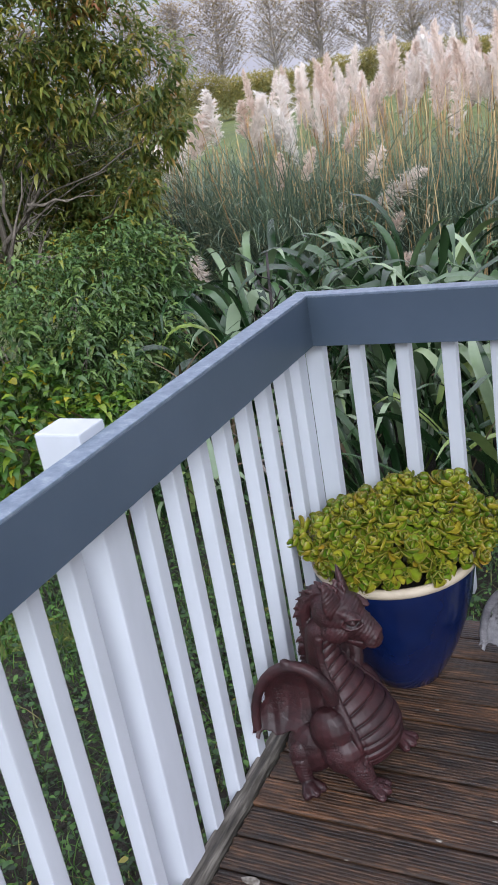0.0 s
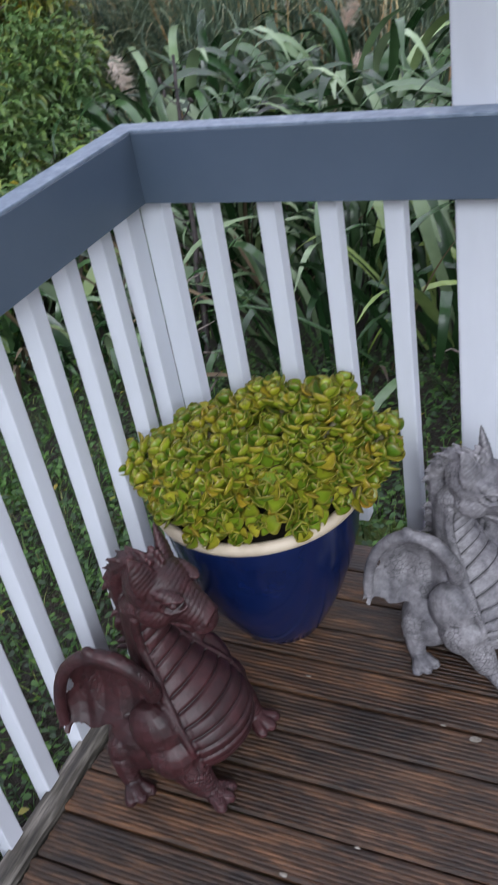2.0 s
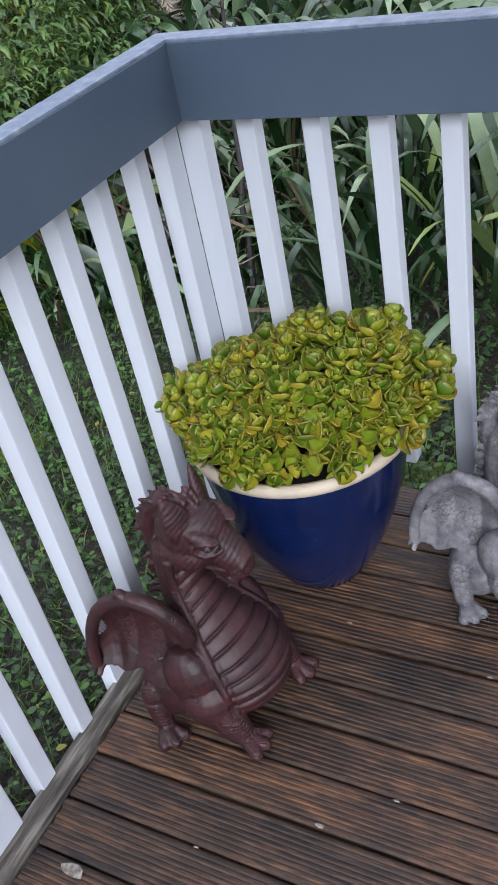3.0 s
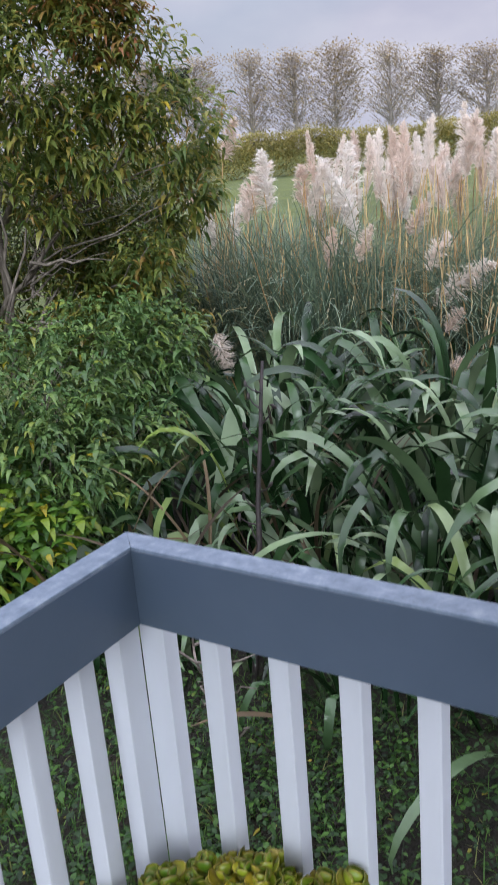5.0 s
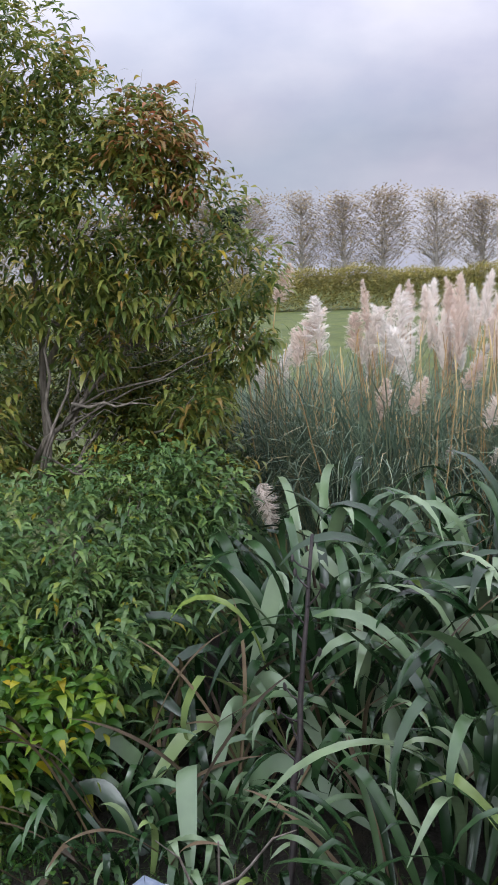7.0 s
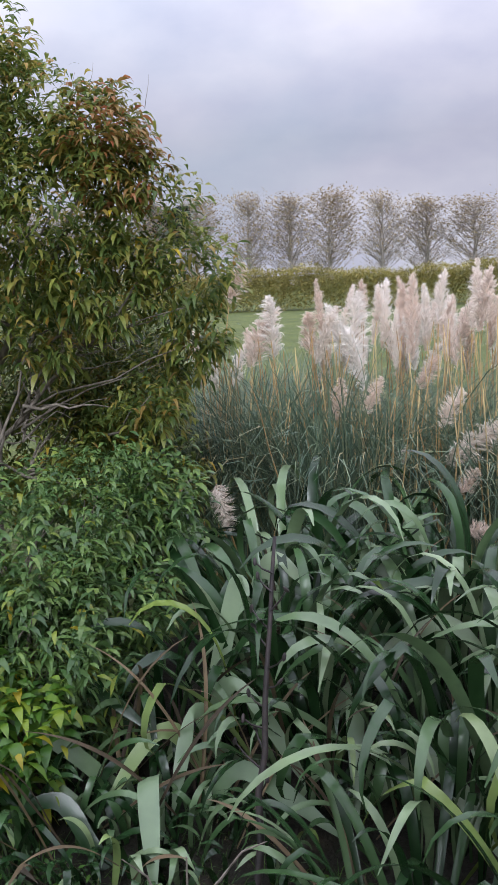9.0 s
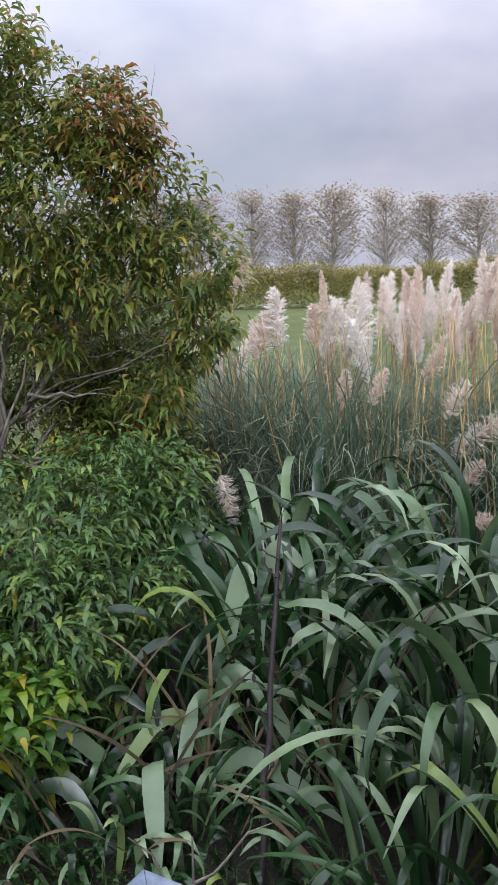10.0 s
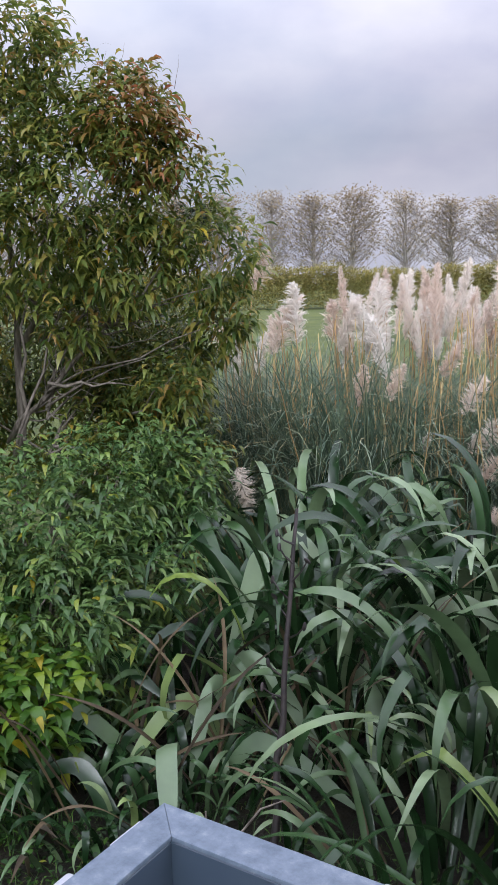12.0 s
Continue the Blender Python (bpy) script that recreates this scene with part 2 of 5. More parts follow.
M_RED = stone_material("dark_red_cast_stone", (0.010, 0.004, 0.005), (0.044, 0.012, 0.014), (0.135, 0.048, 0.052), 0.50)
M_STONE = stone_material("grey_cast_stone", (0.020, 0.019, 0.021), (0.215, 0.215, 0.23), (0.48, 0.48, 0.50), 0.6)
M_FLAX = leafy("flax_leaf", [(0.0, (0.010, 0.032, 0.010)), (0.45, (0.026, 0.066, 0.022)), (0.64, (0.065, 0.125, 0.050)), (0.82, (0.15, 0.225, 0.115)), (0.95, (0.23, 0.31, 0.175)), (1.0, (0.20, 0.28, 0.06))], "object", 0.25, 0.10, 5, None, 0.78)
# paler copy of the flax leaf, its sky sheen put into the colour
M_FLAXPALE = leafy("pale_sheen_flax_leaf", [(0.0, (0.14, 0.215, 0.115)), (0.45, (0.20, 0.275, 0.165)), (0.8, (0.26, 0.33, 0.21)), (1.0, (0.22, 0.31, 0.08))], "object", 0.30, 0.12, 5, None, 0.82)
M_FLAXDEAD = leafy("dead_flax_leaf", [(0.0, (0.045, 0.032, 0.018)), (0.5, (0.12, 0.085, 0.045)), (1.0, (0.21, 0.15, 0.085))], "object", 0.75, 0.1, 9)
M_FLAXSTALK = plain("black_flower_stalk", [(0.3, (0.012, 0.010, 0.010)), (0.7, (0.045, 0.032, 0.028))], 30, 0.6)
M_TREELEAF = leafy("tree_leaf", [(0.0, (0.075, 0.13, 0.036)), (0.40, (0.16, 0.215, 0.058)), (0.78, (0.29, 0.31, 0.07)), (0.93, (0.37, 0.30, 0.08)), (0.99, (0.42, 0.24, 0.08)), (1.0, (0.52, 0.40, 0.02))], "island", 0.34, 0.5, 5)
M_TREERED = leafy("reddish_tree_leaf", [(0.0, (0.12, 0.17, 0.04)), (0.4, (0.24, 0.21, 0.05)), (0.75, (0.36, 0.20, 0.07)), (1.0, (0.42, 0.14, 0.07))], "island", 0.4, 0.45, 5)
M_SHRUB = leafy("shrub_leaf", [(0.0, (0.062, 0.13, 0.046)), (0.5, (0.13, 0.23, 0.072)), (0.9, (0.20, 0.30, 0.085)), (0.985, (0.26, 0.32, 0.06)), (1.0, (0.42, 0.34, 0.02))], "island", 0.33, 0.35, 5)
M_TREEYELLOW = leafy("yellow_green_leaf", [(0.0, (0.040, 0.115, 0.018)), (0.6, (0.085, 0.185, 0.020)), (0.93, (0.20, 0.28, 0.022)), (1.0, (0.50, 0.38, 0.02))], "island", 0.4, 0.3, 5)
M_BARK = plain("grey_brown_bark", [(0.3, (0.08, 0.064, 0.050)), (0.7, (0.30, 0.255, 0.215))], 14, 0.85, 0.8, 0.006, stretch=(3, 3, 0.6))
M_PLUME = leafy("pampas_plume", [(0.0, (0.80, 0.68, 0.59)), (0.45, (0.87, 0.77, 0.69)), (0.8, (0.90, 0.84, 0.78)), (1.0, (0.93, 0.90, 0.86))], "object", 0.9, 0.5, 3, None, 0.95)
M_REED = leafy("pampas_stalk", [(0.0, (0.36, 0.21, 0.09)), (0.5, (0.54, 0.37, 0.18)), (1.0, (0.66, 0.52, 0.28))], "object", 0.6, 0.1, 9)
M_BLADE = leafy("pampas_blade", [(0.0, (0.085, 0.14, 0.098)), (0.55, (0.17, 0.24, 0.17)), (0.88, (0.26, 0.32, 0.20)), (1.0, (0.50, 0.40, 0.23))], "island", 0.55, 0.25, 3)
M_GRASS = leafy("lawn_grass", [(0.0, (0.014, 0.046, 0.007)), (0.5, (0.045, 0.125, 0.014)), (0.9, (0.10, 0.21, 0.025)), (1.0, (0.25, 0.22, 0.08))], "island", 0.5, 0.25, 3)
M_WEED = leafy("weed_leaf", [(0.0, (0.008, 0.030, 0.005)), (0.6, (0.026, 0.085, 0.010)), (0.985, (0.07, 0.17, 0.018)), (1.0, (0.34, 0.26, 0.03))], "island", 0.55, 0.2, 8)
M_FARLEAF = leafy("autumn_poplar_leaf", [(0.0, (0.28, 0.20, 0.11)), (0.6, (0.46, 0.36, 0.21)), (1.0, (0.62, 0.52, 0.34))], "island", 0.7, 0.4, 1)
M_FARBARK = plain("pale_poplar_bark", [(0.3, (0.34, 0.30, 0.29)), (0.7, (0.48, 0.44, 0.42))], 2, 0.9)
M_HEDGE = leafy("hedge_leaf", [(0.0, (0.25, 0.23, 0.07)), (0.6, (0.37, 0.33, 0.10)), (1.0, (0.50, 0.40, 0.16))], "island", 0.7, 0.45, 0.5)
M_DARKTREE = leafy("dark_conifer_leaf", [(0.0, (0.015, 0.03, 0.015)), (1.0, (0.04, 0.06, 0.03))], "island", 0.7, 0.1, 0.5)


def ground_material():
    m, n, l, b = nodes_of("pasture_ground")
    t = noise_node(n, l, 0.6, 6)
    f = noise_node(n, l, 18, 6, 0.7)
    r = ramp_node(n, [(0.3, (0.060, 0.088, 0.016)), (0.55, (0.115, 0.150, 0.025)), (0.75, (0.165, 0.190, 0.040))])
    l.new(t.outputs["Fac"], r.inputs[0])
    g = ramp_node(n, [(0.3, (0.35, 0.33, 0.3)), (0.7, (1.1, 1.1, 1.0))])
    l.new(f.outputs["Fac"], g.inputs[0])
    l.new(mixed(n, l, r.outputs[0], g.outputs[0], 1.0, "MULTIPLY"), b.inputs["Base Color"])
    b.inputs["Roughness"].default_value = 0.9
    bump_node(n, l, f.outputs["Fac"], 1.0, 0.03, b)
    return m


M_GROUND = ground_material()
M_CLAY = plain("dark_earth_under_plants", [(0.3, (0.008, 0.007, 0.004)), (0.6, (0.022, 0.018, 0.010)), (0.8, (0.055, 0.042, 0.025))], 6, 0.9, 1.0, 0.02)

# ---- mesh helpers ----


def part(name, bm, material, parent=None, label="", smooth=False):
    """Links a bmesh as one mesh object under a thing or a part."""
    me = bpy.data.meshes.new(name)
    bm.to_mesh(me)
    bm.free()
    return part_mesh(name, me, material, parent, label, smooth)


def part_mesh(name, me, material, parent=None, label="", smooth=False):
    if material and not me.materials:
        me.materials.append(material)
    if smooth:
        me.polygons.foreach_set("use_smooth", [True] * len(me.polygons))
    ob = new(name, me)
    if parent:
        ob.parent = parent
    if label:
        tagged(ob, label)
    return ob


def thing(name, label, category, at=(0, 0, 0), turn=0.0, group="", kind=""):
    ob = new(name)
    ob.empty_display_size = 0.1
    ob.matrix_basis = pose(*at, 0, 0, turn)
    return tagged(ob, label, category, group, kind)


def box(bm, x0, x1, y0, y1, z0, z1, bevel=0.0, seg=2):
    r = bmesh.ops.create_cube(bm, size=1.0)
    vs = r["verts"]
    for v in vs:
        v.co = Vector(((x0 + x1) / 2 + v.co.x * (x1 - x0), (y0 + y1) / 2 + v.co.y * (y1 - y0), (z0 + z1) / 2 + v.co.z * (z1 - z0)))
    if bevel:
        es = list({e for v in vs for e in v.link_edges})
        bmesh.ops.bevel(bm, geom=es, offset=bevel, segments=seg, affect="EDGES", profile=0.6)
    return bm


def lathe(bm, profile, seg=48):
    """Turns a profile of (radius, height) about z."""
    rings = []
    for r, z in profile:
        rings.append([bm.verts.new((r * math.cos(2 * math.pi * k / seg), r * math.sin(2 * math.pi * k / seg), z)) for k in range(seg)])
    for a, b in zip(rings, rings[1:]):
        for k in range(seg):
            bm.faces.new((a[k], a[(k + 1) % seg], b[(k + 1) % seg], b[k]))
    return rings


def tube(bm, pts, radii, seg=7):
    """A tapering limb along points."""
    rings = []
    pts = [Vector(p) for p in pts]
    for i, p in enumerate(pts):
        d = (pts[min(i + 1, len(pts) - 1)] - pts[max(i - 1, 0)]).normalized()
        u = d.orthogonal().normalized()
        if rings:
            u = (last_u - d * last_u.dot(d)).normalized()
        last_u = u
        w = d.cross(u)
        rings.append([bm.verts.new(p + radii[i] * (math.cos(2 * math.pi * k / seg) * u + math.sin(2 * math.pi * k / seg) * w)) for k in range(seg)])
    for a, b in zip(rings, rings[1:]):
        for k in range(seg):
            bm.faces.new((a[k], a[(k + 1) % seg], b[(k + 1) % seg], b[k]))
    for ring in (rings[0][::-1], rings[-1]):
        bm.faces.new(ring)
    return bm


def wander(a, b, n, amount, rng, sag=0.0):
    a, b = Vector(a), Vector(b)
    out = []
    for i in range(n + 1):
        f = i / n
        p = a.lerp(b, f)
        if 0 < i < n:
            p += Vector((rng.uniform(-1, 1), rng.uniform(-1, 1), rng.uniform(-1, 1))) * amount
        p.z -= sag * math.sin(math.pi * f)
        out.append(p)
    return out


def ribbons(name, blades):
    """One mesh out of many blades. A blade is (points, widths, side vectors, fold): a strip two faces across."""
    verts, faces = [], []
    for pts, widths, sides, folds in blades:
        o = len(verts)
        for p, w, s, fo in zip(pts, widths, sides, folds):
            verts.extend(((p[0] - s[0] * w, p[1] - s[1] * w, p[2] - s[2] * w), (p[0] + fo[0], p[1] + fo[1], p[2] + fo[2]), (p[0] + s[0] * w, p[1] + s[1] * w, p[2] + s[2] * w)))
        for i in range(len(pts) - 1):
            k = o + 3 * i
            faces.append((k, k + 1, k + 4, k + 3))
            faces.append((k + 1, k + 2, k + 5, k + 4))
    me = bpy.data.meshes.new(name)
    me.from_pydata(verts, [], faces)
    me.update()
    return me


def strips(name, P, S, W):
    """One mesh out of many narrow flat strips: P (n, k, 3) places, S (n, 3) side vectors, W (n, k) half widths."""
    n, k, _ = P.shape
    L = P - S[:, None, :] * W[..., None]
    R = P + S[:, None, :] * W[..., None]
    v = np.stack([L, R], 2).reshape(-1, 3)
    base = (np.arange(n) * 2 * k)[:, None] + 2 * np.arange(k - 1)[None, :]
    f = np.stack([base, base + 1, base + 3, base + 2], -1).reshape(-1, 4)
    me = bpy.data.meshes.new(name)
    me.from_pydata(v.tolist(), [], f.tolist())
    me.update()
    return me


GZ = -0.62   # the ground below the deck
RAIL = 1.0   # top of the handrail
BW = 0.036   # baluster's width
BD = 0.036   # baluster's depth
PITCH = 0.1175

# ---- ground ----


def make_ground():
    bm = bmesh.new()
    xs = sorted({-900.0, -500.0, -300.0, -200.0, -140.0, -100.0, -70.0, -45.0, 900.0, 500.0, 300.0, 200.0, 120.0, 70.0, 40.0} | {float(v) for v in range(-30, 31, 2)} | {float(v) for v in range(-130, -30, 8)})
    ys = sorted({-900.0, -300.0, -100.0, -40.0, 900.0, 600.0, 400.0, 300.0, 240.0, 210.0, 190.0, 170.0, 150.0, 130.0, 110.0, 90.0, 75.0, 60.0, 50.0, 40.0} | {float(v) for v in range(-20, 35, 2)} | {float(v) for v in range(60, 170, 8)})
    grid = []
    for y in ys:
        row = []
        for x in xs:
            d = -0.53 * x + 0.85 * y
            z = GZ + 0.05 * noise.noise((x * 0.3, y * 0.3, 0)) * (abs(x) > 3 or y > 3)
            z += 3.6 * min(1.0, (d - 127) / 33) ** 1.3 if d > 127 else 0.0
            row.append(bm.verts.new((x, y, z)))
        grid.append(row)
    for a, b in zip(grid, grid[1:]):
        for i in range(len(xs) - 1):
            bm.faces.new((a[i], a[i + 1], b[i + 1], b[i]))
    ob = part("ground", bm, M_GROUND, smooth=True)
    tagged(ob, "green pasture ground rising gently in the distance", "ground", kind="structure")


make_ground()

# ---- deck ----
DX0, DX1, DY0, DY1 = -0.004, 3.2, -3.4, 0.155


def make_deck():
    deck = thing("floor", "weathered brown reeded timber deck, wet and stained", "floor", kind="structure")
    step, wide = 0.0905, 0.0855
    y = -0.705 - 0.0905 * 29
    y += 0.0025
    rng = random.Random(4)
    shared = []
    for k in range(4):
        bm = bmesh.new()
        # reeded section: nine ridges across the board, worn lower here and there
        section = [(0.0, -0.022), (0.0, -0.003)]
        for q in range(9):
            a, b = 0.002 + q * (wide - 0.004) / 9, 0.002 + (q + 1) * (wide - 0.004) / 9
            worn = rng.uniform(0.0, 0.0006)
            section += [(a + 0.0008, -0.0016), (a + 0.0026, -worn), (b - 0.0026, -worn), (b - 0.0008, -0.0016)]
        section += [(wide, -0.003), (wide, -0.022)]
        ends = [[bm.verts.new((x, yy, zz)) for yy, zz in section] for x in (DX0, DX1)]
        for q in range(len(section)):
            w = (q + 1) % len(section)
            bm.faces.new((ends[0][q], ends[1][q], ends[1][w], ends[0][w]))
        bm.faces.new(ends[0])
        bm.faces.new(ends[1][::-1])
        bmesh.ops.recalc_face_normals(bm, faces=bm.faces)
        # ragged board ends
        for v in bm.verts:
            if v.co.x < DX0 + 0.01:
                v.co.x += 0.006 * noise.noise((k * 3, v.co.y * 60, 0)) - 0.003
        me = bpy.data.meshes.new("deck_board")
        bm.to_mesh(me)
        bm.free()
        me.materials.append(M_DECK)
        shared.append(me)
    while y < DY1 - wide:
        ob = part_mesh("deck_board", rng.choice(shared), None, deck)
        ob.location = (rng.uniform(-0.003, 0.003), y, rng.uniform(-0.0015, 0.0015))
        y += step
    for x in (0.02, 0.47, 0.92, 1.37, 1.82, 2.27, 2.72, 3.15):
        bm = bmesh.new()
        box(bm, x, x + 0.045, DY0 + 0.05, DY1 - 0.03, -0.165, -0.024, 0.002, 1)
        part("joist", bm, M_DARKWOOD, deck)
    for x in (0.06, 1.4, 2.8):
        for yy in (0.05, -1.5, -3.0):
            bm = bmesh.new()
            box(bm, x, x + 0.1, yy - 0.1, yy, GZ - 0.1, -0.166, 0.003, 1)
            part("pile", bm, M_DARKWOOD, deck)
    # the edging along the open side
    bm = bmesh.new()
    n = 60
    rng = random.Random(7)
    rings = []
    for i in range(n + 1):
        yy = DY0 + (0.02 - DY0) * i / n
        w = 0.003 * noise.noise((0, yy * 9, 1)) + rng.uniform(-0.001, 0.001)
        rings.append([bm.verts.new(c) for c in ((-0.058, yy, -0.14), (-0.058 + w, yy, 0.006 + w), (-0.052, yy, 0.013 + w), (-0.024, yy, 0.014 + w * 0.6), (-0.014 + 1.5 * w, yy, 0.008 + w), (-0.0125, yy, -0.14))])
    for a, b in zip(rings, rings[1:]):
        for k in range(6):
            bm.faces.new((a[k], b[k], b[(k + 1) % 6], a[(k + 1) % 6]))
    bm.faces.new(rings[0])
    bm.faces.new(rings[-1][::-1])
    bmesh.ops.recalc_face_normals(bm, faces=bm.faces)
    ob = part("trim", bm, M_KERB)
    tagged(ob, "weathered grey timber edging along the open deck side", "deck edging", kind="structure")


make_deck()

# ---- railings ----


def baluster_mesh(z0, z1, seed):
    bm = bmesh.new()
    box(bm, -BD / 2, BD / 2, -BW / 2, BW / 2, z0, z1, 0.004, 2)
    rng = random.Random(seed)
    for v in bm.verts:
        v.co.x += rng.uniform(-0.0006, 0.0006)
    me = bpy.data.meshes.new("baluster")
    bm.to_mesh(me)
    bm.free()
    me.materials.append(M_WHITE)
    return me


def rail_board(along, lo, hi, parent):
    """The deep handrail board: its painted sides, and the paler mottled top."""
    cap = 0.006
    bm = bmesh.new()
    c = bmesh.new()
    if along == "x":
        box(bm, lo, hi, 0.0, 0.045, RAIL - 0.134, RAIL - cap, 0.0010, 1)
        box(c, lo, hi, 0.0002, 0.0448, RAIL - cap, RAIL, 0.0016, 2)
        for v in c.verts:
            if v.co.x < lo + 0.01:
                v.co.x = 0.0004 - v.co.y
    else:
        box(bm, -0.045, 0.0, lo, hi, RAIL - 0.134, RAIL - cap, 0.0010, 1)
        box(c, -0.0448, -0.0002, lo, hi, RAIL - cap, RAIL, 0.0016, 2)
        for v in c.verts:
            if v.co.y > hi - 0.01:
                v.co.y = -v.co.x - 0.0004
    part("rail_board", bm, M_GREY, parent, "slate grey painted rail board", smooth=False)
    part("rail_top", c, M_CAP, parent, "pale mottled grey-blue rail top")


def make_railings():
    rng = random.Random(2)
    side = thing("deck_railing", "white baluster railing with slate grey handrail along the deck side", "railing", group="deck railings")
    rail_board("y", -3.4, -0.0006, side)
    meshes = [baluster_mesh(-0.12, RAIL - 0.031 + 0.003 * k, k) for k in range(3)]
    k = 0
    y = 0.012
    while y > -3.3:
        centre = -0.0865 - PITCH * (k - 1)
        y = centre
        if k > 0 and not (-0.99 < centre < -0.85 or -2.75 < centre < -2.6):
            ob = part_mesh("baluster", meshes[k % 3], None, side)
            ob.matrix_basis = pose(-0.0455 - BD / 2, centre + rng.uniform(-0.002, 0.002), 0, 0, 0, rng.choice((0, 180)))
        k += 1
    bm = bmesh.new()
    box(bm, -0.0455 - BD, -0.0455, -0.006, 0.0452, -0.12, RAIL - 0.034, 0.0012, 1)
    part("corner_baluster", bm, M_WHITE, side)
    for yc in (-0.905, -2.68):
        bm = bmesh.new()
        box(bm, -0.141, -0.0455, yc - 0.038, yc + 0.038, GZ - 0.05, RAIL + 0.017, 0.004, 2)
        part("post", bm, M_WHITE, side)

    far = thing("deck_railing", "white baluster railing with slate grey handrail across the deck end", "railing", group="deck railings")
    rail_board("x", -0.0447, 3.2, far)
    meshes = [baluster_mesh(0.115 + 0.006 * k, RAIL - 0.030 + 0.003 * k, 10 + k) for k in range(3)]
    for k in range(26):
        left = (0.074, 0.199, 0.319, 0.438)[k] if k < 4 else 0.082 + PITCH * k + 0.07
        if k == 4 or 2.2 < left < 2.32:
            continue
        ob = part_mesh("baluster", meshes[k % 3], None, far)
        ob.matrix_basis = pose(left + BW / 2 + rng.uniform(-0.002, 0.002), 0.0455 + BD / 2, 0, 0, 0, rng.choice((90, 270)))
    bm = bmesh.new()
    box(bm, -0.0452, 0.004, 0.0455, 0.0455 + BD, -0.12, RAIL - 0.034, 0.0012, 1)
    part("corner_baluster", bm, M_WHITE, far)
    post = thing("roof_post", "tall square white painted timber roof post", "post", group="roof posts")
    for xc in (0.607, 2.27):
        bm = bmesh.new()
        box(bm, xc - 0.0475, xc + 0.0475, 0.0455, 0.1055, GZ - 0.05, 2.7, 0.007, 3)
        part("post_shaft", bm, M_WHITE, post)


make_railings()


def make_shade_roof():
    """An unseen roof guessed from the posts, added and sized to dim the deck."""
    bm = bmesh.new()
    box(bm, -0.30, 3.4, -2.05, 0.30, 2.60, 2.70, 0.004, 1)
    ob = part("ceiling", bm, M_WHITE)
    tagged(ob, "unseen white porch roof over the posts, added to shade the deck", "ceiling", kind="structure")


make_shade_roof()

# ---- glazed pot with its succulent ----
POT = (0.205, -0.148)


def make_pot():
    pot = thing("plant_pot", "glossy cobalt blue glazed pot with a cream rim", "plant pot", (*POT, 0.0))
    bm = bmesh.new()
    prof = [(0.0, 0.002), (0.086, 0.0), (0.094, 0.006), (0.118, 0.05), (0.146, 0.11), (0.170, 0.18), (0.188, 0.25), (0.196, 0.31), (0.204, 0.350)]
    rings = lathe(bm, prof, 56)
    part("pot_body", bm, M_GLAZE, pot, smooth=True)
    bm = bmesh.new()
    lathe(bm, [(0.2035, 0.346), (0.2105, 0.352), (0.213, 0.360), (0.210, 0.369), (0.202, 0.372), (0.193, 0.369), (0.189, 0.360), (0.184, 0.31)], 56)
    part("rim", bm, M_RIM, pot, "unglazed cream rim", smooth=True)
    bm = bmesh.new()
    lathe(bm, [(0.0, 0.338), (0.09, 0.335), (0.181, 0.325)], 32)
    part("soil", bm, M_SOIL, pot, smooth=True)


make_pot()


def rosette(rng, size):
    """Round, fleshy, spoon-shaped leaves in crossed pairs, opening upwards about z."""
    verts, faces, edge = [], [], []
    pairs = rng.choice((5, 5, 6))
    section = ((-1, 0.30), (-0.55, 0.02), (0, -0.08), (0.55, 0.02), (1, 0.30), (0.62, -0.62), (0, -0.95), (-0.62, -0.62))
    rows = [(0.0, 0.22, 0.35), (0.25, 0.42, 0.8), (0.50, 0.80, 1.0), (0.74, 1.0, 1.0), (0.90, 0.86, 0.8), (0.98, 0.52, 0.5), (1.0, 0.20, 0.2)]
    for p in range(pairs):
        f = p / (pairs - 1)
        for q in range(2):
            az = math.radians(137.5 * (2 * p + q) + rng.uniform(-10, 10))
            lift = math.radians(8 + 62 * f + rng.uniform(-8, 8))
            length = size * (1.0 - 0.42 * f) * rng.uniform(0.85, 1.12)
            width = length * 0.50
            thick = length * 0.15
            z0 = size * 0.06 * (2 * p + q)
            o = len(verts)
            for u, w, th in rows:
                lf = lift + 0.34 * u * u
                r, z = u * length * math.cos(lf), z0 + u * length * math.sin(lf)
                nx, nz = -math.sin(lf), math.cos(lf)
                for s, t in section:
                    x, y = r + nx * thick * th * t, s * w * width
                    verts.append((x * math.cos(az) - y * math.sin(az), x * math.sin(az) + y * math.cos(az), z + nz * thick * th * t))
                    edge.append(max(abs(s) ** 3, 1.0 if u > 0.97 else 0.0) * (0.25 if u < 0.4 else 1.0))
            for i in range(len(rows) - 1):
                for k in range(8):
                    a, b = o + 8 * i + k, o + 8 * i + (k + 1) % 8
                    faces.append((a, b, b + 8, a + 8))
            e = o + 8 * (len(rows) - 1)
            faces.append(tuple(range(e, e + 8)))
    me = bpy.data.meshes.new("rosette")
    me.from_pydata(verts, [], faces)
    me.update()
    me.attributes.new("edge", "FLOAT", "POINT").data.foreach_set("value", edge)
    me.materials.append(M_SUCC)
    me.polygons.foreach_set("use_smooth", [True] * len(me.polygons))
    return me


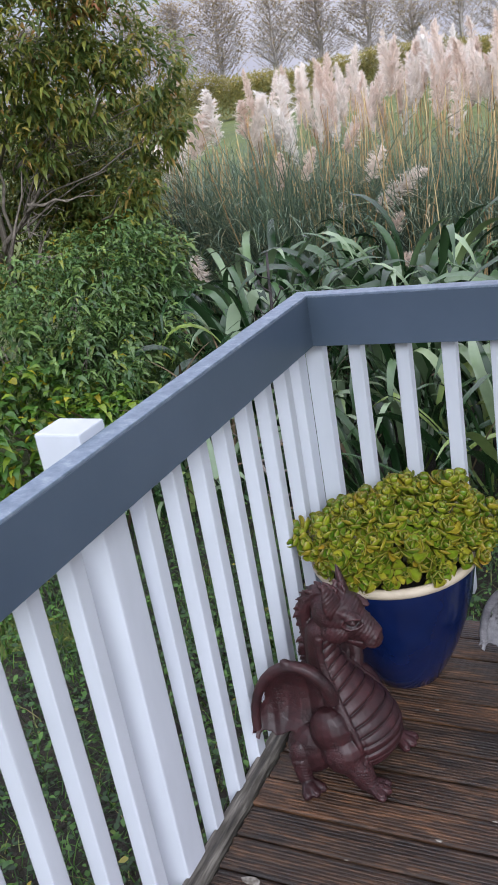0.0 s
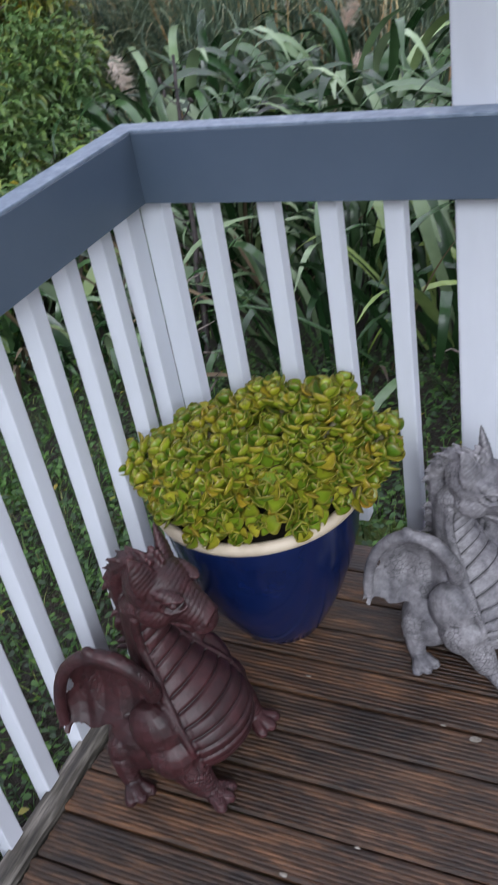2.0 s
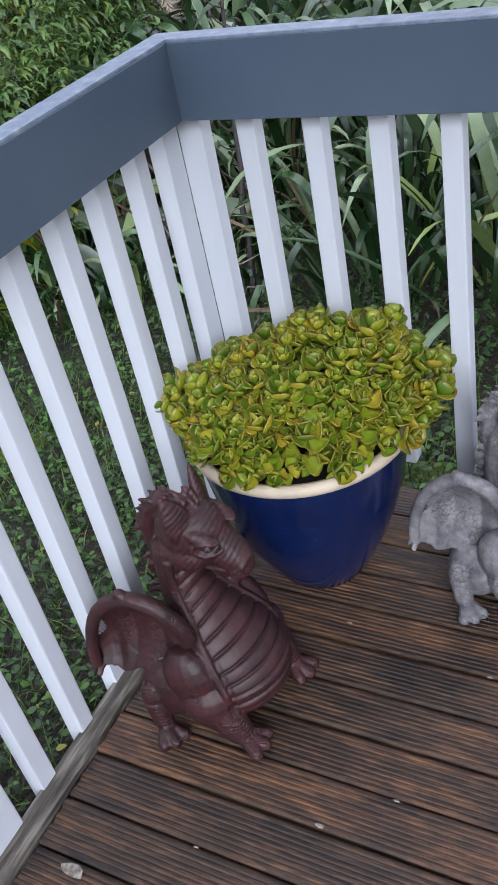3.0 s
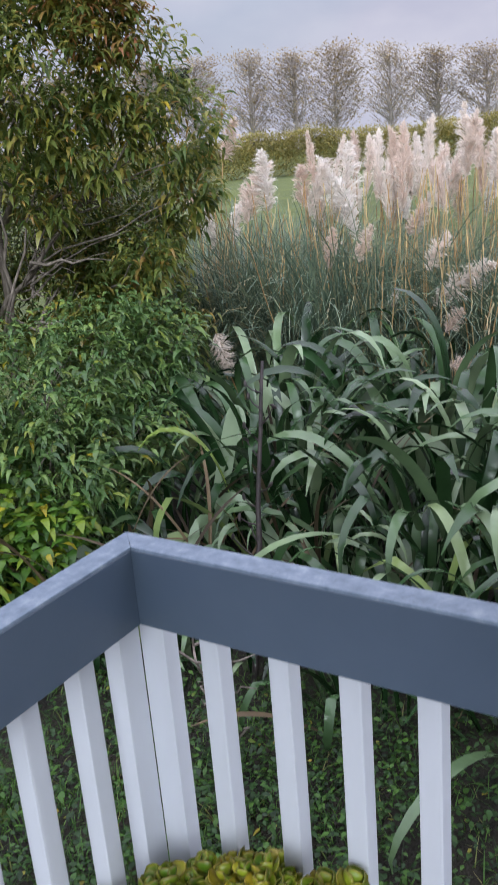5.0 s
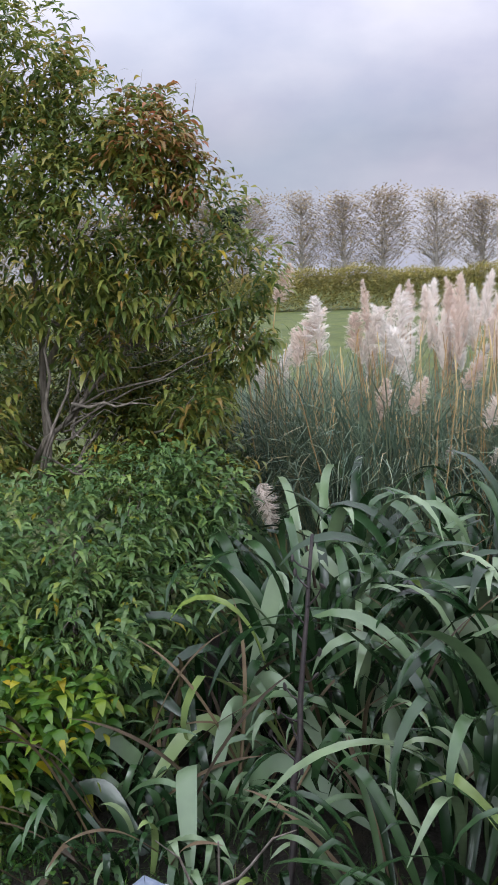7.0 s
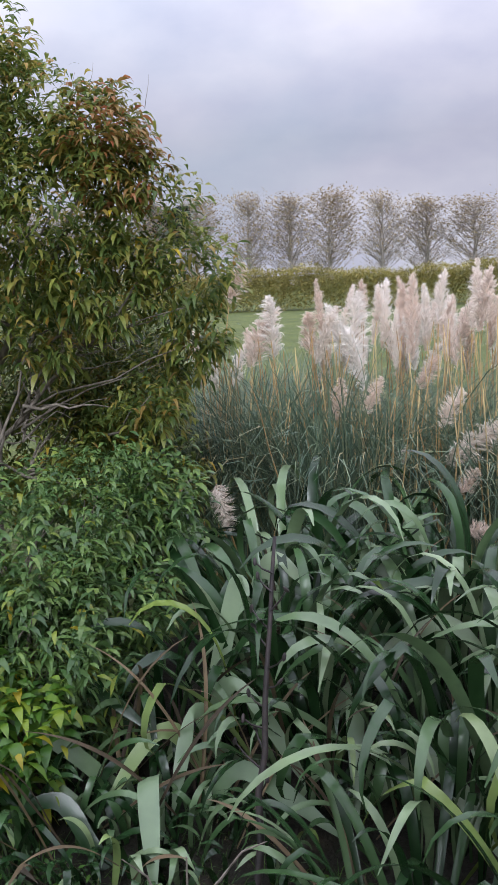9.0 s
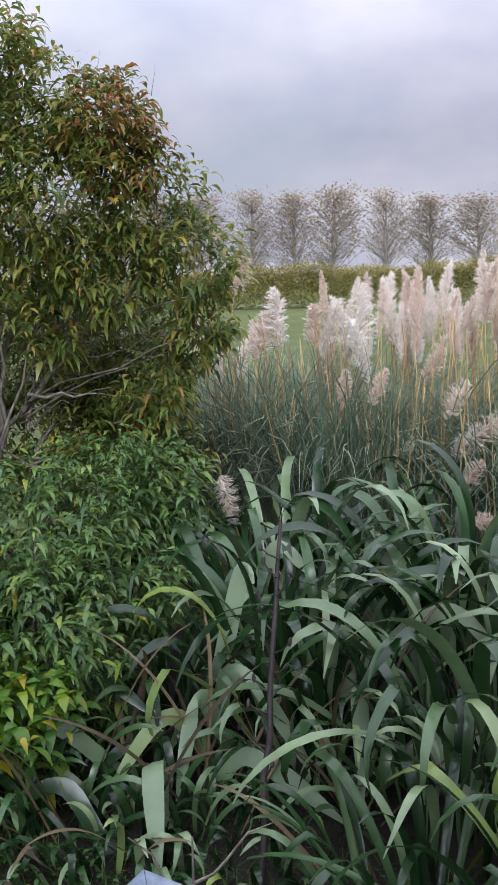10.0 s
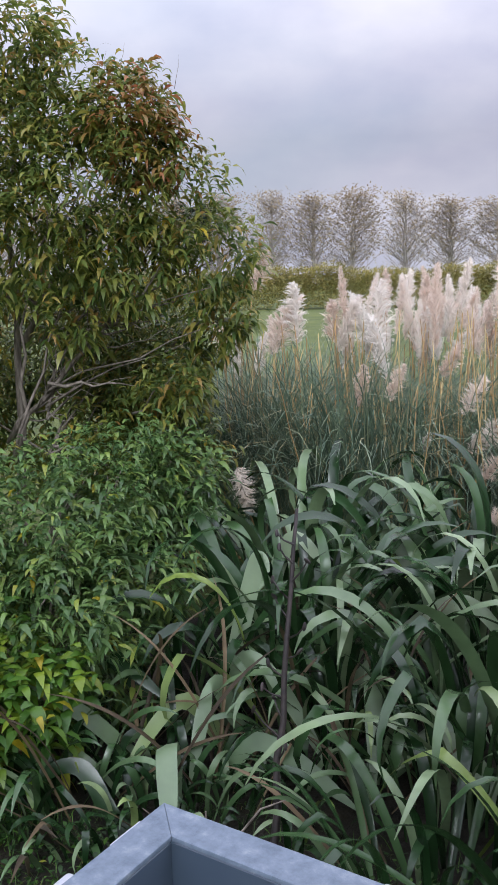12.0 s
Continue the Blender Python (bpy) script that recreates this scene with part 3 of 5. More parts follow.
def make_succulent():
    plant = thing("succulent_plant", "dense yellow-green jade succulent with reddish leaf edges, filling a pot", "succulent", (POT[0] + 0.006, POT[1] + 0.006, 0.34))
    rng = random.Random(11)
    shared = [rosette(rng, s) for s in (0.031, 0.033, 0.035, 0.037, 0.034, 0.039)]
    rx, ry, rz = 0.244, 0.200, 0.122
    turn = radians(35)
    placed = []
    tries = 0
    while len(placed) < 300 and tries < 20000:
        tries += 1
        a, c = rng.uniform(0, 2 * math.pi), rng.uniform(-0.03, 1)
        s = math.sqrt(max(0.0, 1 - c * c))
        lump = 1.0 + 0.30 * noise.noise((2.6 * math.cos(a) * s + 4, 2.6 * math.sin(a) * s, 2.6 * c))
        k = lump * rng.choice((1.0, 1.0, 0.95, 0.84))
        x, y = rx * s * math.cos(a) * k, ry * s * math.sin(a) * k
        p = Vector((x * math.cos(turn) - y * math.sin(turn), x * math.sin(turn) + y * math.cos(turn), 0.050 + rz * c * k))
        p.z += max(0.0, c) * 0.16 * (p.x * 0.85 + p.y * 0.53)
        if any((p - q).length < 0.031 for q in placed):
            continue
        placed.append(p)
        n = Vector((p.x / rx ** 2, p.y / ry ** 2, (p.z - 0.03) / rz ** 2)).normalized()
        n = (n + Vector((0, 0, 0.12))).normalized()
        ob = part_mesh("rosette", rng.choice(shared), None, plant)
        q = n.to_track_quat("Z", "Y").to_matrix().to_4x4()
        ob.matrix_basis = Matrix.Translation(p - n * 0.020) @ q @ pose(0, 0, 0, 0, 0, rng.uniform(0, 360)) @ Matrix.Scale(rng.uniform(0.8, 1.2), 4)
    bm = bmesh.new()
    for p in placed[::3]:
        tube(bm, wander((p.x * 0.25, p.y * 0.25, -0.01), p * 0.93, 3, 0.012, rng), (0.010, 0.008, 0.006, 0.005), 5)
    part("stem", bm, M_STEM, plant, smooth=True)


make_succulent()

# ---- dragon statues ----


def blob(bm, at, size, turn=(0, 0, 0), seg=14):
    r = bmesh.ops.create_uvsphere(bm, u_segments=seg, v_segments=max(6, seg * 2 // 3), radius=1.0)
    m = pose(*at, *turn) @ Matrix.Diagonal((*size, 1))
    bmesh.ops.transform(bm, matrix=m, verts=r["verts"])


TRUNK_Z = (0.02, 0.05, 0.09, 0.13, 0.17, 0.21, 0.25, 0.29, 0.33, 0.37, 0.40)
TRUNK_X = (0.012, 0.022, 0.029, 0.028, 0.016, -0.002, -0.019, -0.030, -0.032, -0.022, -0.004)
TRUNK_DEEP = (0.052, 0.088, 0.106, 0.107, 0.095, 0.071, 0.050, 0.040, 0.037, 0.040, 0.028)
TRUNK_WIDE = (0.052, 0.085, 0.101, 0.102, 0.091, 0.070, 0.050, 0.040, 0.037, 0.040, 0.028)
HEAD_SWING = pose(-0.018, 0, 0.392, 0, 2, 5) @ Matrix.Scale(0.93, 4) @ pose(0.010, 0, -0.362)


def dragon_forms():
    """A seated, chubby dragon that faces +x, about 0.45 high, from swollen forms to be melted together."""
    bm = bmesh.new()
    rings, na = [], 40
    for i in range(41):
        z = 0.02 + 0.38 * i / 40
        cx, rx, ry = (float(np.interp(z, TRUNK_Z, v)) for v in (TRUNK_X, TRUNK_DEEP, TRUNK_WIDE))
        rings.append([bm.verts.new((cx + rx * math.cos(2 * math.pi * k / na), ry * math.sin(2 * math.pi * k / na), z)) for k in range(na)])
    for a, b in zip(rings, rings[1:]):
        for k in range(na):
            bm.faces.new((a[k], a[(k + 1) % na], b[(k + 1) % na], b[k]))
    bm.faces.new(rings[0][::-1])
    bm.faces.new(rings[-1])
    for s in (-1, 1):
        # raised scaly border from behind the jaw to the front of the shoulder
        rope = []
        for i in range(15):
            z = 0.36 - 0.25 * i / 14
            cx, rx, ry = (float(np.interp(z, TRUNK_Z, v)) for v in (TRUNK_X, TRUNK_DEEP, TRUNK_WIDE))
            a = math.radians(74 - 14 * i / 14)
            rope.append((cx + (rx - 0.005) * math.cos(a), s * (ry - 0.005) * math.sin(a), z))
        tube(bm, rope, [0.010 + 0.003 * math.sin(math.pi * i / 14) for i in range(15)], 8)
    # head
    before = set(bm.verts)
    blob(bm, (0.030, 0, 0.388), (0.066, 0.055, 0.054), (0, 12, 0), 20)
    blob(bm, (0.058, 0, 0.366), (0.046, 0.046, 0.044), (0, 30, 0), 18)
    tube(bm, [(0.060, 0, 0.372), (0.084, 0, 0.356), (0.106, 0, 0.340), (0.122, 0, 0.328)], (0.042, 0.035, 0.030, 0.025), 16)
    blob(bm, (0.112, 0, 0.326), (0.026, 0.031, 0.024), (0, 30, 0), 16)
    tube(bm, [(0.040, 0, 0.345), (0.072, 0, 0.328), (0.100, 0, 0.306)], (0.036, 0.028, 0.019), 12)
    for s in (-1, 1):
        blob(bm, (0.070, s * 0.036, 0.402), (0.030, 0.013, 0.012), (0, 22, s * -14))
        blob(bm, (0.078, s * 0.036, 0.382), (0.012, 0.008, 0.010))
        blob(bm, (0.125, s * 0.016, 0.336), (0.011, 0.010, 0.010))
        blob(bm, (0.034, s * 0.040, 0.352), (0.034, 0.018, 0.030))
        # upright pointed ear, broad and flat
        o = len(bm.verts)
        bm.verts.ensure_lookup_table()
        mark = set(bm.verts)
        tube(bm, [(0, 0, -0.02), (0, 0, 0.0), (0, 0, 0.028), (0, 0, 0.052), (0, 0, 0.072)], (0.024, 0.029, 0.024, 0.014, 0.003), 12)
        put = pose(0.036, s * 0.036, 0.418, s * -16, -8, s * 30) @ Matrix.Diagonal((0.5, 1.0, 1.0, 1))
        for v in bm.verts:
            if v not in mark:
                v.co = put @ v.co
    # ragged mane over the crown and down the back of the neck
    spine = [Vector(p) for p in ((0.050, 0, 0.432), (0.020, 0, 0.442), (-0.016, 0, 0.436), (-0.044, 0, 0.412), (-0.058, 0, 0.378), (-0.062, 0, 0.335), (-0.066, 0, 0.290), (-0.074, 0, 0.245))]
    tube(bm, spine, (0.008, 0.013, 0.017, 0.019, 0.018, 0.016, 0.013, 0.009), 8)
    rng = random.Random(5)
    for i in range(42):
        u = i / 41 * 6.99
        p = spine[int(u)].lerp(spine[int(u) + 1], u - int(u))
        d = (spine[int(u) + 1] - spine[int(u)]).normalized()
        out = Vector((d.z, 0, -d.x))
        side = Vector((0, rng.uniform(-1, 1) * 0.014, 0))
        tube(bm, [p + side * 0.5, p + side + out * 0.016 + d * 0.004, p + side * 1.2 + out * rng.uniform(0.019, 0.026) + d * 0.012], (0.007, 0.0055, 0.002), 5)
    for v in bm.verts:
        if v not in before and v.co.z > 0.28:
            share = min(1.0, max(0.0, (v.co.z - 0.29) / 0.09)) if v.co.x < -0.02 else 1.0
            v.co = v.co.lerp(HEAD_SWING @ v.co, share)
    for s in (-1, 1):
        # fore leg: shoulder, elbow, forearm, foot and toes
        blob(bm, (0.010, s * 0.088, 0.150), (0.050, 0.036, 0.062), (0, -10, 0))
        blob(bm, (0.032, s * 0.090, 0.100), (0.050, 0.040, 0.050))
        tube(bm, [(0.046, s * 0.088, 0.088), (0.070, s * 0.087, 0.055), (0.086, s * 0.086, 0.022)], (0.036, 0.029, 0.022), 12)
        for a in (-38, -6, 26):
            c, d = math.cos(math.radians(s * a)), math.sin(math.radians(s * a))
            tube(bm, [(0.086, s * 0.086, 0.018), (0.086 + 0.022 * c, s * 0.086 + 0.022 * d, 0.017), (0.086 + 0.042 * c, s * 0.086 + 0.042 * d, 0.011), (0.086 + 0.050 * c, s * 0.086 + 0.050 * d, 0.008)], (0.015, 0.0135, 0.0115, 0.006), 9)
        # haunch, shin and hind foot
        blob(bm, (-0.052, s * 0.082, 0.088), (0.058, 0.042, 0.070), (0, 15, 0))
        blob(bm, (-0.068, s * 0.112, 0.088), (0.026, 0.022, 0.036), (0, 10, 0))
        tube(bm, [(-0.066, s * 0.114, 0.075), (-0.060, s * 0.120, 0.045), (-0.052, s * 0.122, 0.018)], (0.024, 0.019, 0.017), 10)
        for a in (2, 34, 66):
            c, d = math.cos(math.radians(s * a)), math.sin(math.radians(s * a))
            tube(bm, [(-0.052, s * 0.122, 0.016), (-0.052 + 0.020 * c, s * 0.122 + 0.020 * d, 0.016), (-0.052 + 0.038 * c, s * 0.122 + 0.038 * d, 0.011), (-0.052 + 0.046 * c, s * 0.122 + 0.046 * d, 0.008)], (0.0145, 0.0135, 0.012, 0.006), 9)
        # wing: a raised arm bent over in an arch, the web hollow behind it
        arch = []
        for q in range(17):
            f = q / 16
            ang = math.pi * (1.12 * f - 0.06)
            arch.append(Vector((-0.070 + 0.084 * math.cos(ang), s * (0.072 + 0.066 * f), 0.242 + 0.112 * math.sin(ang) - 0.066 * f)))
        tube(bm, arch, [0.017 - 0.0004 * q for q in range(17)], 9)
        blob(bm, arch[8] + Vector((0, 0, 0.012)), (0.012, 0.010, 0.008))
        rows = []
        for q, p in enumerate(arch):
            f = q / 16
            scallop = 0.022 * abs(math.sin(f * math.pi * 3))
            low = Vector((-0.070 + (p.x + 0.070) * 0.94, p.y, 0.112 + scallop + 0.012 * f + 0.07 * max(0.0, 1 - f / 0.35)))
            fold = 0.006 * math.cos(f * math.pi * 11)
            rows.append([p.lerp(low, k / 7) + Vector((-0.012, -s * (0.040 * math.sin(math.pi * f) + fold), 0)) * math.sin(math.pi * (0.04 + k / 7 * 0.90)) for k in range(8)])
        th = Vector((0.003, -s * 0.010, 0.0))
        for a, b in zip(rows, rows[1:]):
            for q in range(7):
                quad = [a[q], a[q + 1], b[q + 1], b[q]]
                vs = [bm.verts.new(p - th * 0.5) for p in quad] + [bm.verts.new(p + th * 0.5) for p in quad]
                for f in ((0, 1, 2, 3), (7, 6, 5, 4), (0, 4, 5, 1), (1, 5, 6, 2), (2, 6, 7, 3), (3, 7, 4, 0)):
                    bm.faces.new([vs[i] for i in f])
    # tail curled round behind
    tube(bm, [(-0.075, 0, 0.06), (-0.125, 0.02, 0.036), (-0.135, 0.070, 0.026), (-0.110, 0.120, 0.020), (-0.070, 0.150, 0.012)], (0.045, 0.032, 0.025, 0.019, 0.008), 10)
    bmesh.ops.recalc_face_normals(bm, faces=bm.faces)
    me = bpy.data.meshes.new("dragon_forms")
    bm.to_mesh(me)
    bm.free()
    return me


def dragon_mesh():
    """Melt the forms, then press plates, scales, eyes and wrinkles into the surface."""
    raw = new("dragon_forms", dragon_forms())
    mod = raw.modifiers.new("melt", "REMESH")
    mod.mode, mod.voxel_size, mod.use_smooth_shade = "VOXEL", 0.0023, True
    sm = raw.modifiers.new("soften", "SMOOTH")
    sm.factor, sm.iterations = 0.5, 5
    deps = bpy.context.evaluated_depsgraph_get()
    me = bpy.data.meshes.new_from_object(raw.evaluated_get(deps))
    bpy.data.objects.remove(raw)
    count = len(me.vertices)
    co, no = np.empty(count * 3, np.float32), np.empty(count * 3, np.float32)
    me.vertices.foreach_get("co", co)
    me.vertices.foreach_get("normal", no)
    co, no = co.reshape(-1, 3), no.reshape(-1, 3)
    x, y, z = co.T
    cx, rx, ry = (np.interp(z, TRUNK_Z, v) for v in (TRUNK_X, TRUNK_DEEP, TRUNK_WIDE))
    ang = np.degrees(np.abs(np.arctan2(y / ry, (x - cx) / rx)))
    rad = np.hypot(y / ry, (x - cx) / rx)
    front = np.clip((60 - ang) / 5, 0, 1) * np.clip((1.07 - rad) / 0.04, 0, 1) * np.clip((z - 0.045) / 0.02, 0, 1) * np.clip((0.365 - z) / 0.01, 0, 1)
    arc = z + 0.016 * (np.minimum(ang, 60) / 60) ** 2
    pitch = 0.0225
    u = np.abs((arc / pitch) % 1.0 - 0.5) * pitch
    lift = front * (0.0014 * np.cos(math.pi * u / pitch) - 0.0046 * np.exp(-((pitch / 2 - u) / 0.0021) ** 2))
    # groove that parts the plates from their border
    seam = np.clip((1.12 - rad) / 0.05, 0, 1) * np.clip((z - 0.08) / 0.03, 0, 1) * np.clip((0.36 - z) / 0.02, 0, 1)
    lift -= seam * 0.0035 * np.exp(-((ang - 57) / 2.6) ** 2)
    # head details in the head's own frame
    inv = np.array(HEAD_SWING.inverted())
    h = co @ inv[:3, :3].T + inv[:3, 3]
    hx, hy, hz = h[:, 0], np.abs(h[:, 1]), h[:, 2]
    head = (hz > 0.29) & (hx > 0.02) & (rad > 0.9)
    eye = np.sqrt(((hx - 0.080) / 0.013) ** 2 + ((hz - 0.383) / 0.009) ** 2)
    side = head & (hy > 0.022)
    lift -= side * 0.0055 * np.exp(-((eye - 1.0) / 0.32) ** 2)
    lift += side * 0.0028 * np.exp(-((eye - 1.75) / 0.30) ** 2)
    nostril = np.sqrt(((hx - 0.134) / 0.006) ** 2 + ((hy - 0.018) / 0.005) ** 2 + ((hz - 0.334) / 0.006) ** 2)
    lift -= head * 0.006 * np.exp(-nostril ** 2)
    mouth = hz - (0.318 + 0.16 * (0.125 - hx))
    lift -= (head & (hx > 0.062)) * 0.0035 * np.exp(-(mouth / 0.0022) ** 2)
    # wrinkles run round the muzzle and the legs, loose skin elsewhere
    skin = (1 - front) * np.clip((rad - 0.85) / 0.1, 0, 1)
    skin *= np.where(head, 0.15, 1.0) * np.where((x < 0.02) & (z > 0.125) & (np.abs(y) > 0.092), 0.0, 1.0)
    wob = np.array([noise.noise((float(a) * 26, float(b) * 26, float(c) * 26)) for a, b, c in co])
    lift += head * (hx < 0.125) * 0.0004 * np.sin((hx * 0.8 - hz * 0.6) * 700 + wob * 5)
    leg = (z < 0.075) & (rad > 1.08)
    lift += leg * 0.0006 * np.sin(z * 900 + x * 420 + wob * 4)
    lift += skin * 0.0016 * wob
    co += no * lift[:, None].astype(np.float32)
    me.vertices.foreach_set("co", co.reshape(-1))
    layer = me.attributes.new("skin", "FLOAT", "POINT")
    layer.data.foreach_set("value", skin.astype(np.float32))
    me.polygons.foreach_set("use_smooth", [True] * len(me.polygons))
    me.materials.clear()
    me.update()
    return me


def make_dragons():
    red = dragon_mesh()
    grey = red.copy()
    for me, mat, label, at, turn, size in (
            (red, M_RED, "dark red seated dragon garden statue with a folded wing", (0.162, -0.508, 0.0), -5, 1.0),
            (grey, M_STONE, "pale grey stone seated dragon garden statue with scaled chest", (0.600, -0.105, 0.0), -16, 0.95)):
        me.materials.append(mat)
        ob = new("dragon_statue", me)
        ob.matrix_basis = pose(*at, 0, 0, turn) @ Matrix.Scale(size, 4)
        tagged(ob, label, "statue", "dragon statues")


make_dragons()

# ---- flax ----


def flax_leaf(rng, length, width, rise, droop, tip_break=0.0):
    """A strap leaf that leaves the origin towards +x: keeled at the base, arching over."""
    n = 16
    pts, widths, sides, folds = [], [], [], []
    x = z = y = 0.0
    ang = rise
    bend = rng.uniform(-0.25, 0.25)
    tw = rng.uniform(-0.5, 0.5)
    for i in range(n + 1):
        u = i / n
        w = width * (0.55 + 0.45 * min(1, u * 3)) * (1.0 if u < 0.66 else max(0.08, 1 - ((u - 0.66) / 0.34) ** 2.2))
        pts.append((x, y, z))
        roll = tw * u
        side = Vector((0, math.cos(roll), math.sin(roll)))
        up = Vector((-math.sin(ang), 0, math.cos(ang)))
        keel = 0.55 * (1 - u) ** 1.5 + 0.10
        widths.append(w)
        sides.append(side * math.cos(0.9 * (1 - u)) + up * 0.0)
        folds.append(up * (-w * keel))
        step = length / n
        x += step * math.cos(ang)
        z += step * math.sin(ang)
        y += step * bend * u
        k = droop * (0.06 + 3.1 * u ** 2.3) / n
        ang -= k
        if tip_break and abs(u - tip_break) < 0.5 / n:
            ang -= 1.0
    return pts, widths, sides, folds


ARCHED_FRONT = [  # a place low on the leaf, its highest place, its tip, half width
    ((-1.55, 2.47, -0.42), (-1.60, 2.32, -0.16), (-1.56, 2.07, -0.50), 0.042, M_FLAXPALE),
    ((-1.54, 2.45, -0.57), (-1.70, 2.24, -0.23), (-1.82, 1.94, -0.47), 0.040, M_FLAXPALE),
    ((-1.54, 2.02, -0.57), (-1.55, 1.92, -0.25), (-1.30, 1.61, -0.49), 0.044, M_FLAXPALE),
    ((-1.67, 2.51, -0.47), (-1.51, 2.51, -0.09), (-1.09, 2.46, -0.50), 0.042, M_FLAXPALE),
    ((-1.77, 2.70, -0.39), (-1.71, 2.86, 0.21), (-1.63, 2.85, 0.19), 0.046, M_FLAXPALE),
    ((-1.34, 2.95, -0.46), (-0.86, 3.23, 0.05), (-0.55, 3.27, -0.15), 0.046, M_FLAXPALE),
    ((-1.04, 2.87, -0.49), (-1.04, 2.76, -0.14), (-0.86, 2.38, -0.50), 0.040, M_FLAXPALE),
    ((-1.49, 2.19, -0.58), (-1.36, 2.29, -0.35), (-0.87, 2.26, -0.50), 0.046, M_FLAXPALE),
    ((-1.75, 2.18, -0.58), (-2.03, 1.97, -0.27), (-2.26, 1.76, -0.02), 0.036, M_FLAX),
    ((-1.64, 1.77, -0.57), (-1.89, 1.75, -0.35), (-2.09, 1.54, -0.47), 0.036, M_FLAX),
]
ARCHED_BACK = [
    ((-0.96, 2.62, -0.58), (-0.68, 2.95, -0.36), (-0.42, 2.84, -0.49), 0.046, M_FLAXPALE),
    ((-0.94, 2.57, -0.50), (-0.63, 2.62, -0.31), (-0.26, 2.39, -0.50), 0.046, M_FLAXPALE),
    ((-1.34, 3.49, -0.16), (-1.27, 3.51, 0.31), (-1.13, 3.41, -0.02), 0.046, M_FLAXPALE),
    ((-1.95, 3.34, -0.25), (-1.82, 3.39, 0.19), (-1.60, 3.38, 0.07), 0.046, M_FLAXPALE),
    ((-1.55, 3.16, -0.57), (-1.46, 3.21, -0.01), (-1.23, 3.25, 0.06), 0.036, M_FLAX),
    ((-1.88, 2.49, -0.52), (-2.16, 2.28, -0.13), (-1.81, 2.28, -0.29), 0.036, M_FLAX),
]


def arched_leaf(low, apex, tip, wide):
    """A strap leaf that climbs from the ground past one place, bends over at another and ends at a third, its face to the light."""
    foot = low + (low - apex).normalized() * 0.3
    foot = Vector((foot.x, foot.y + 0.25, GZ - 0.02))
    out = []
    knots = [foot - (low - foot), foot, low, apex, tip, tip + (tip - apex) * 0.8 - Vector((0, 0, 0.1))]
    for k in range(1, 4):
        a, b, c, d = knots[k - 1:k + 3]
        for q in range(8):
            t = q / 8
            out.append(0.5 * (2 * b + (c - a) * t + (2 * a - 5 * b + 4 * c - d) * t * t + (3 * b - a - 3 * c + d) * t ** 3))
    out.append(tip)
    face = Vector((0.25, -0.62, 0.75)).normalized()
    widths, sides, folds = [], [], []
    for q, p in enumerate(out):
        u = q / (len(out) - 1)
        d = (out[min(q + 1, len(out) - 1)] - out[max(q - 1, 0)]).normalized()
        side = d.cross(face)
        side = side.normalized() if side.length > 0.15 else (sides[-1] if sides else Vector((1, 0.3, 0)).normalized())
        if sides and side.dot(sides[-1]) < 0:
            side = -side
        if sides:
            side = (side * 0.3 + sides[-1] * 0.7).normalized()
        w = wide * (0.6 + 0.4 * min(1, u * 3)) * (1.0 if u < 0.72 else max(0.10, 1 - ((u - 0.72) / 0.28) ** 2.4))
        widths.append(w)
        sides.append(side)
        folds.append(d.cross(side).normalized() * w * 0.16)
    return ribbons("flax_leaf", [(out, widths, sides, folds)])


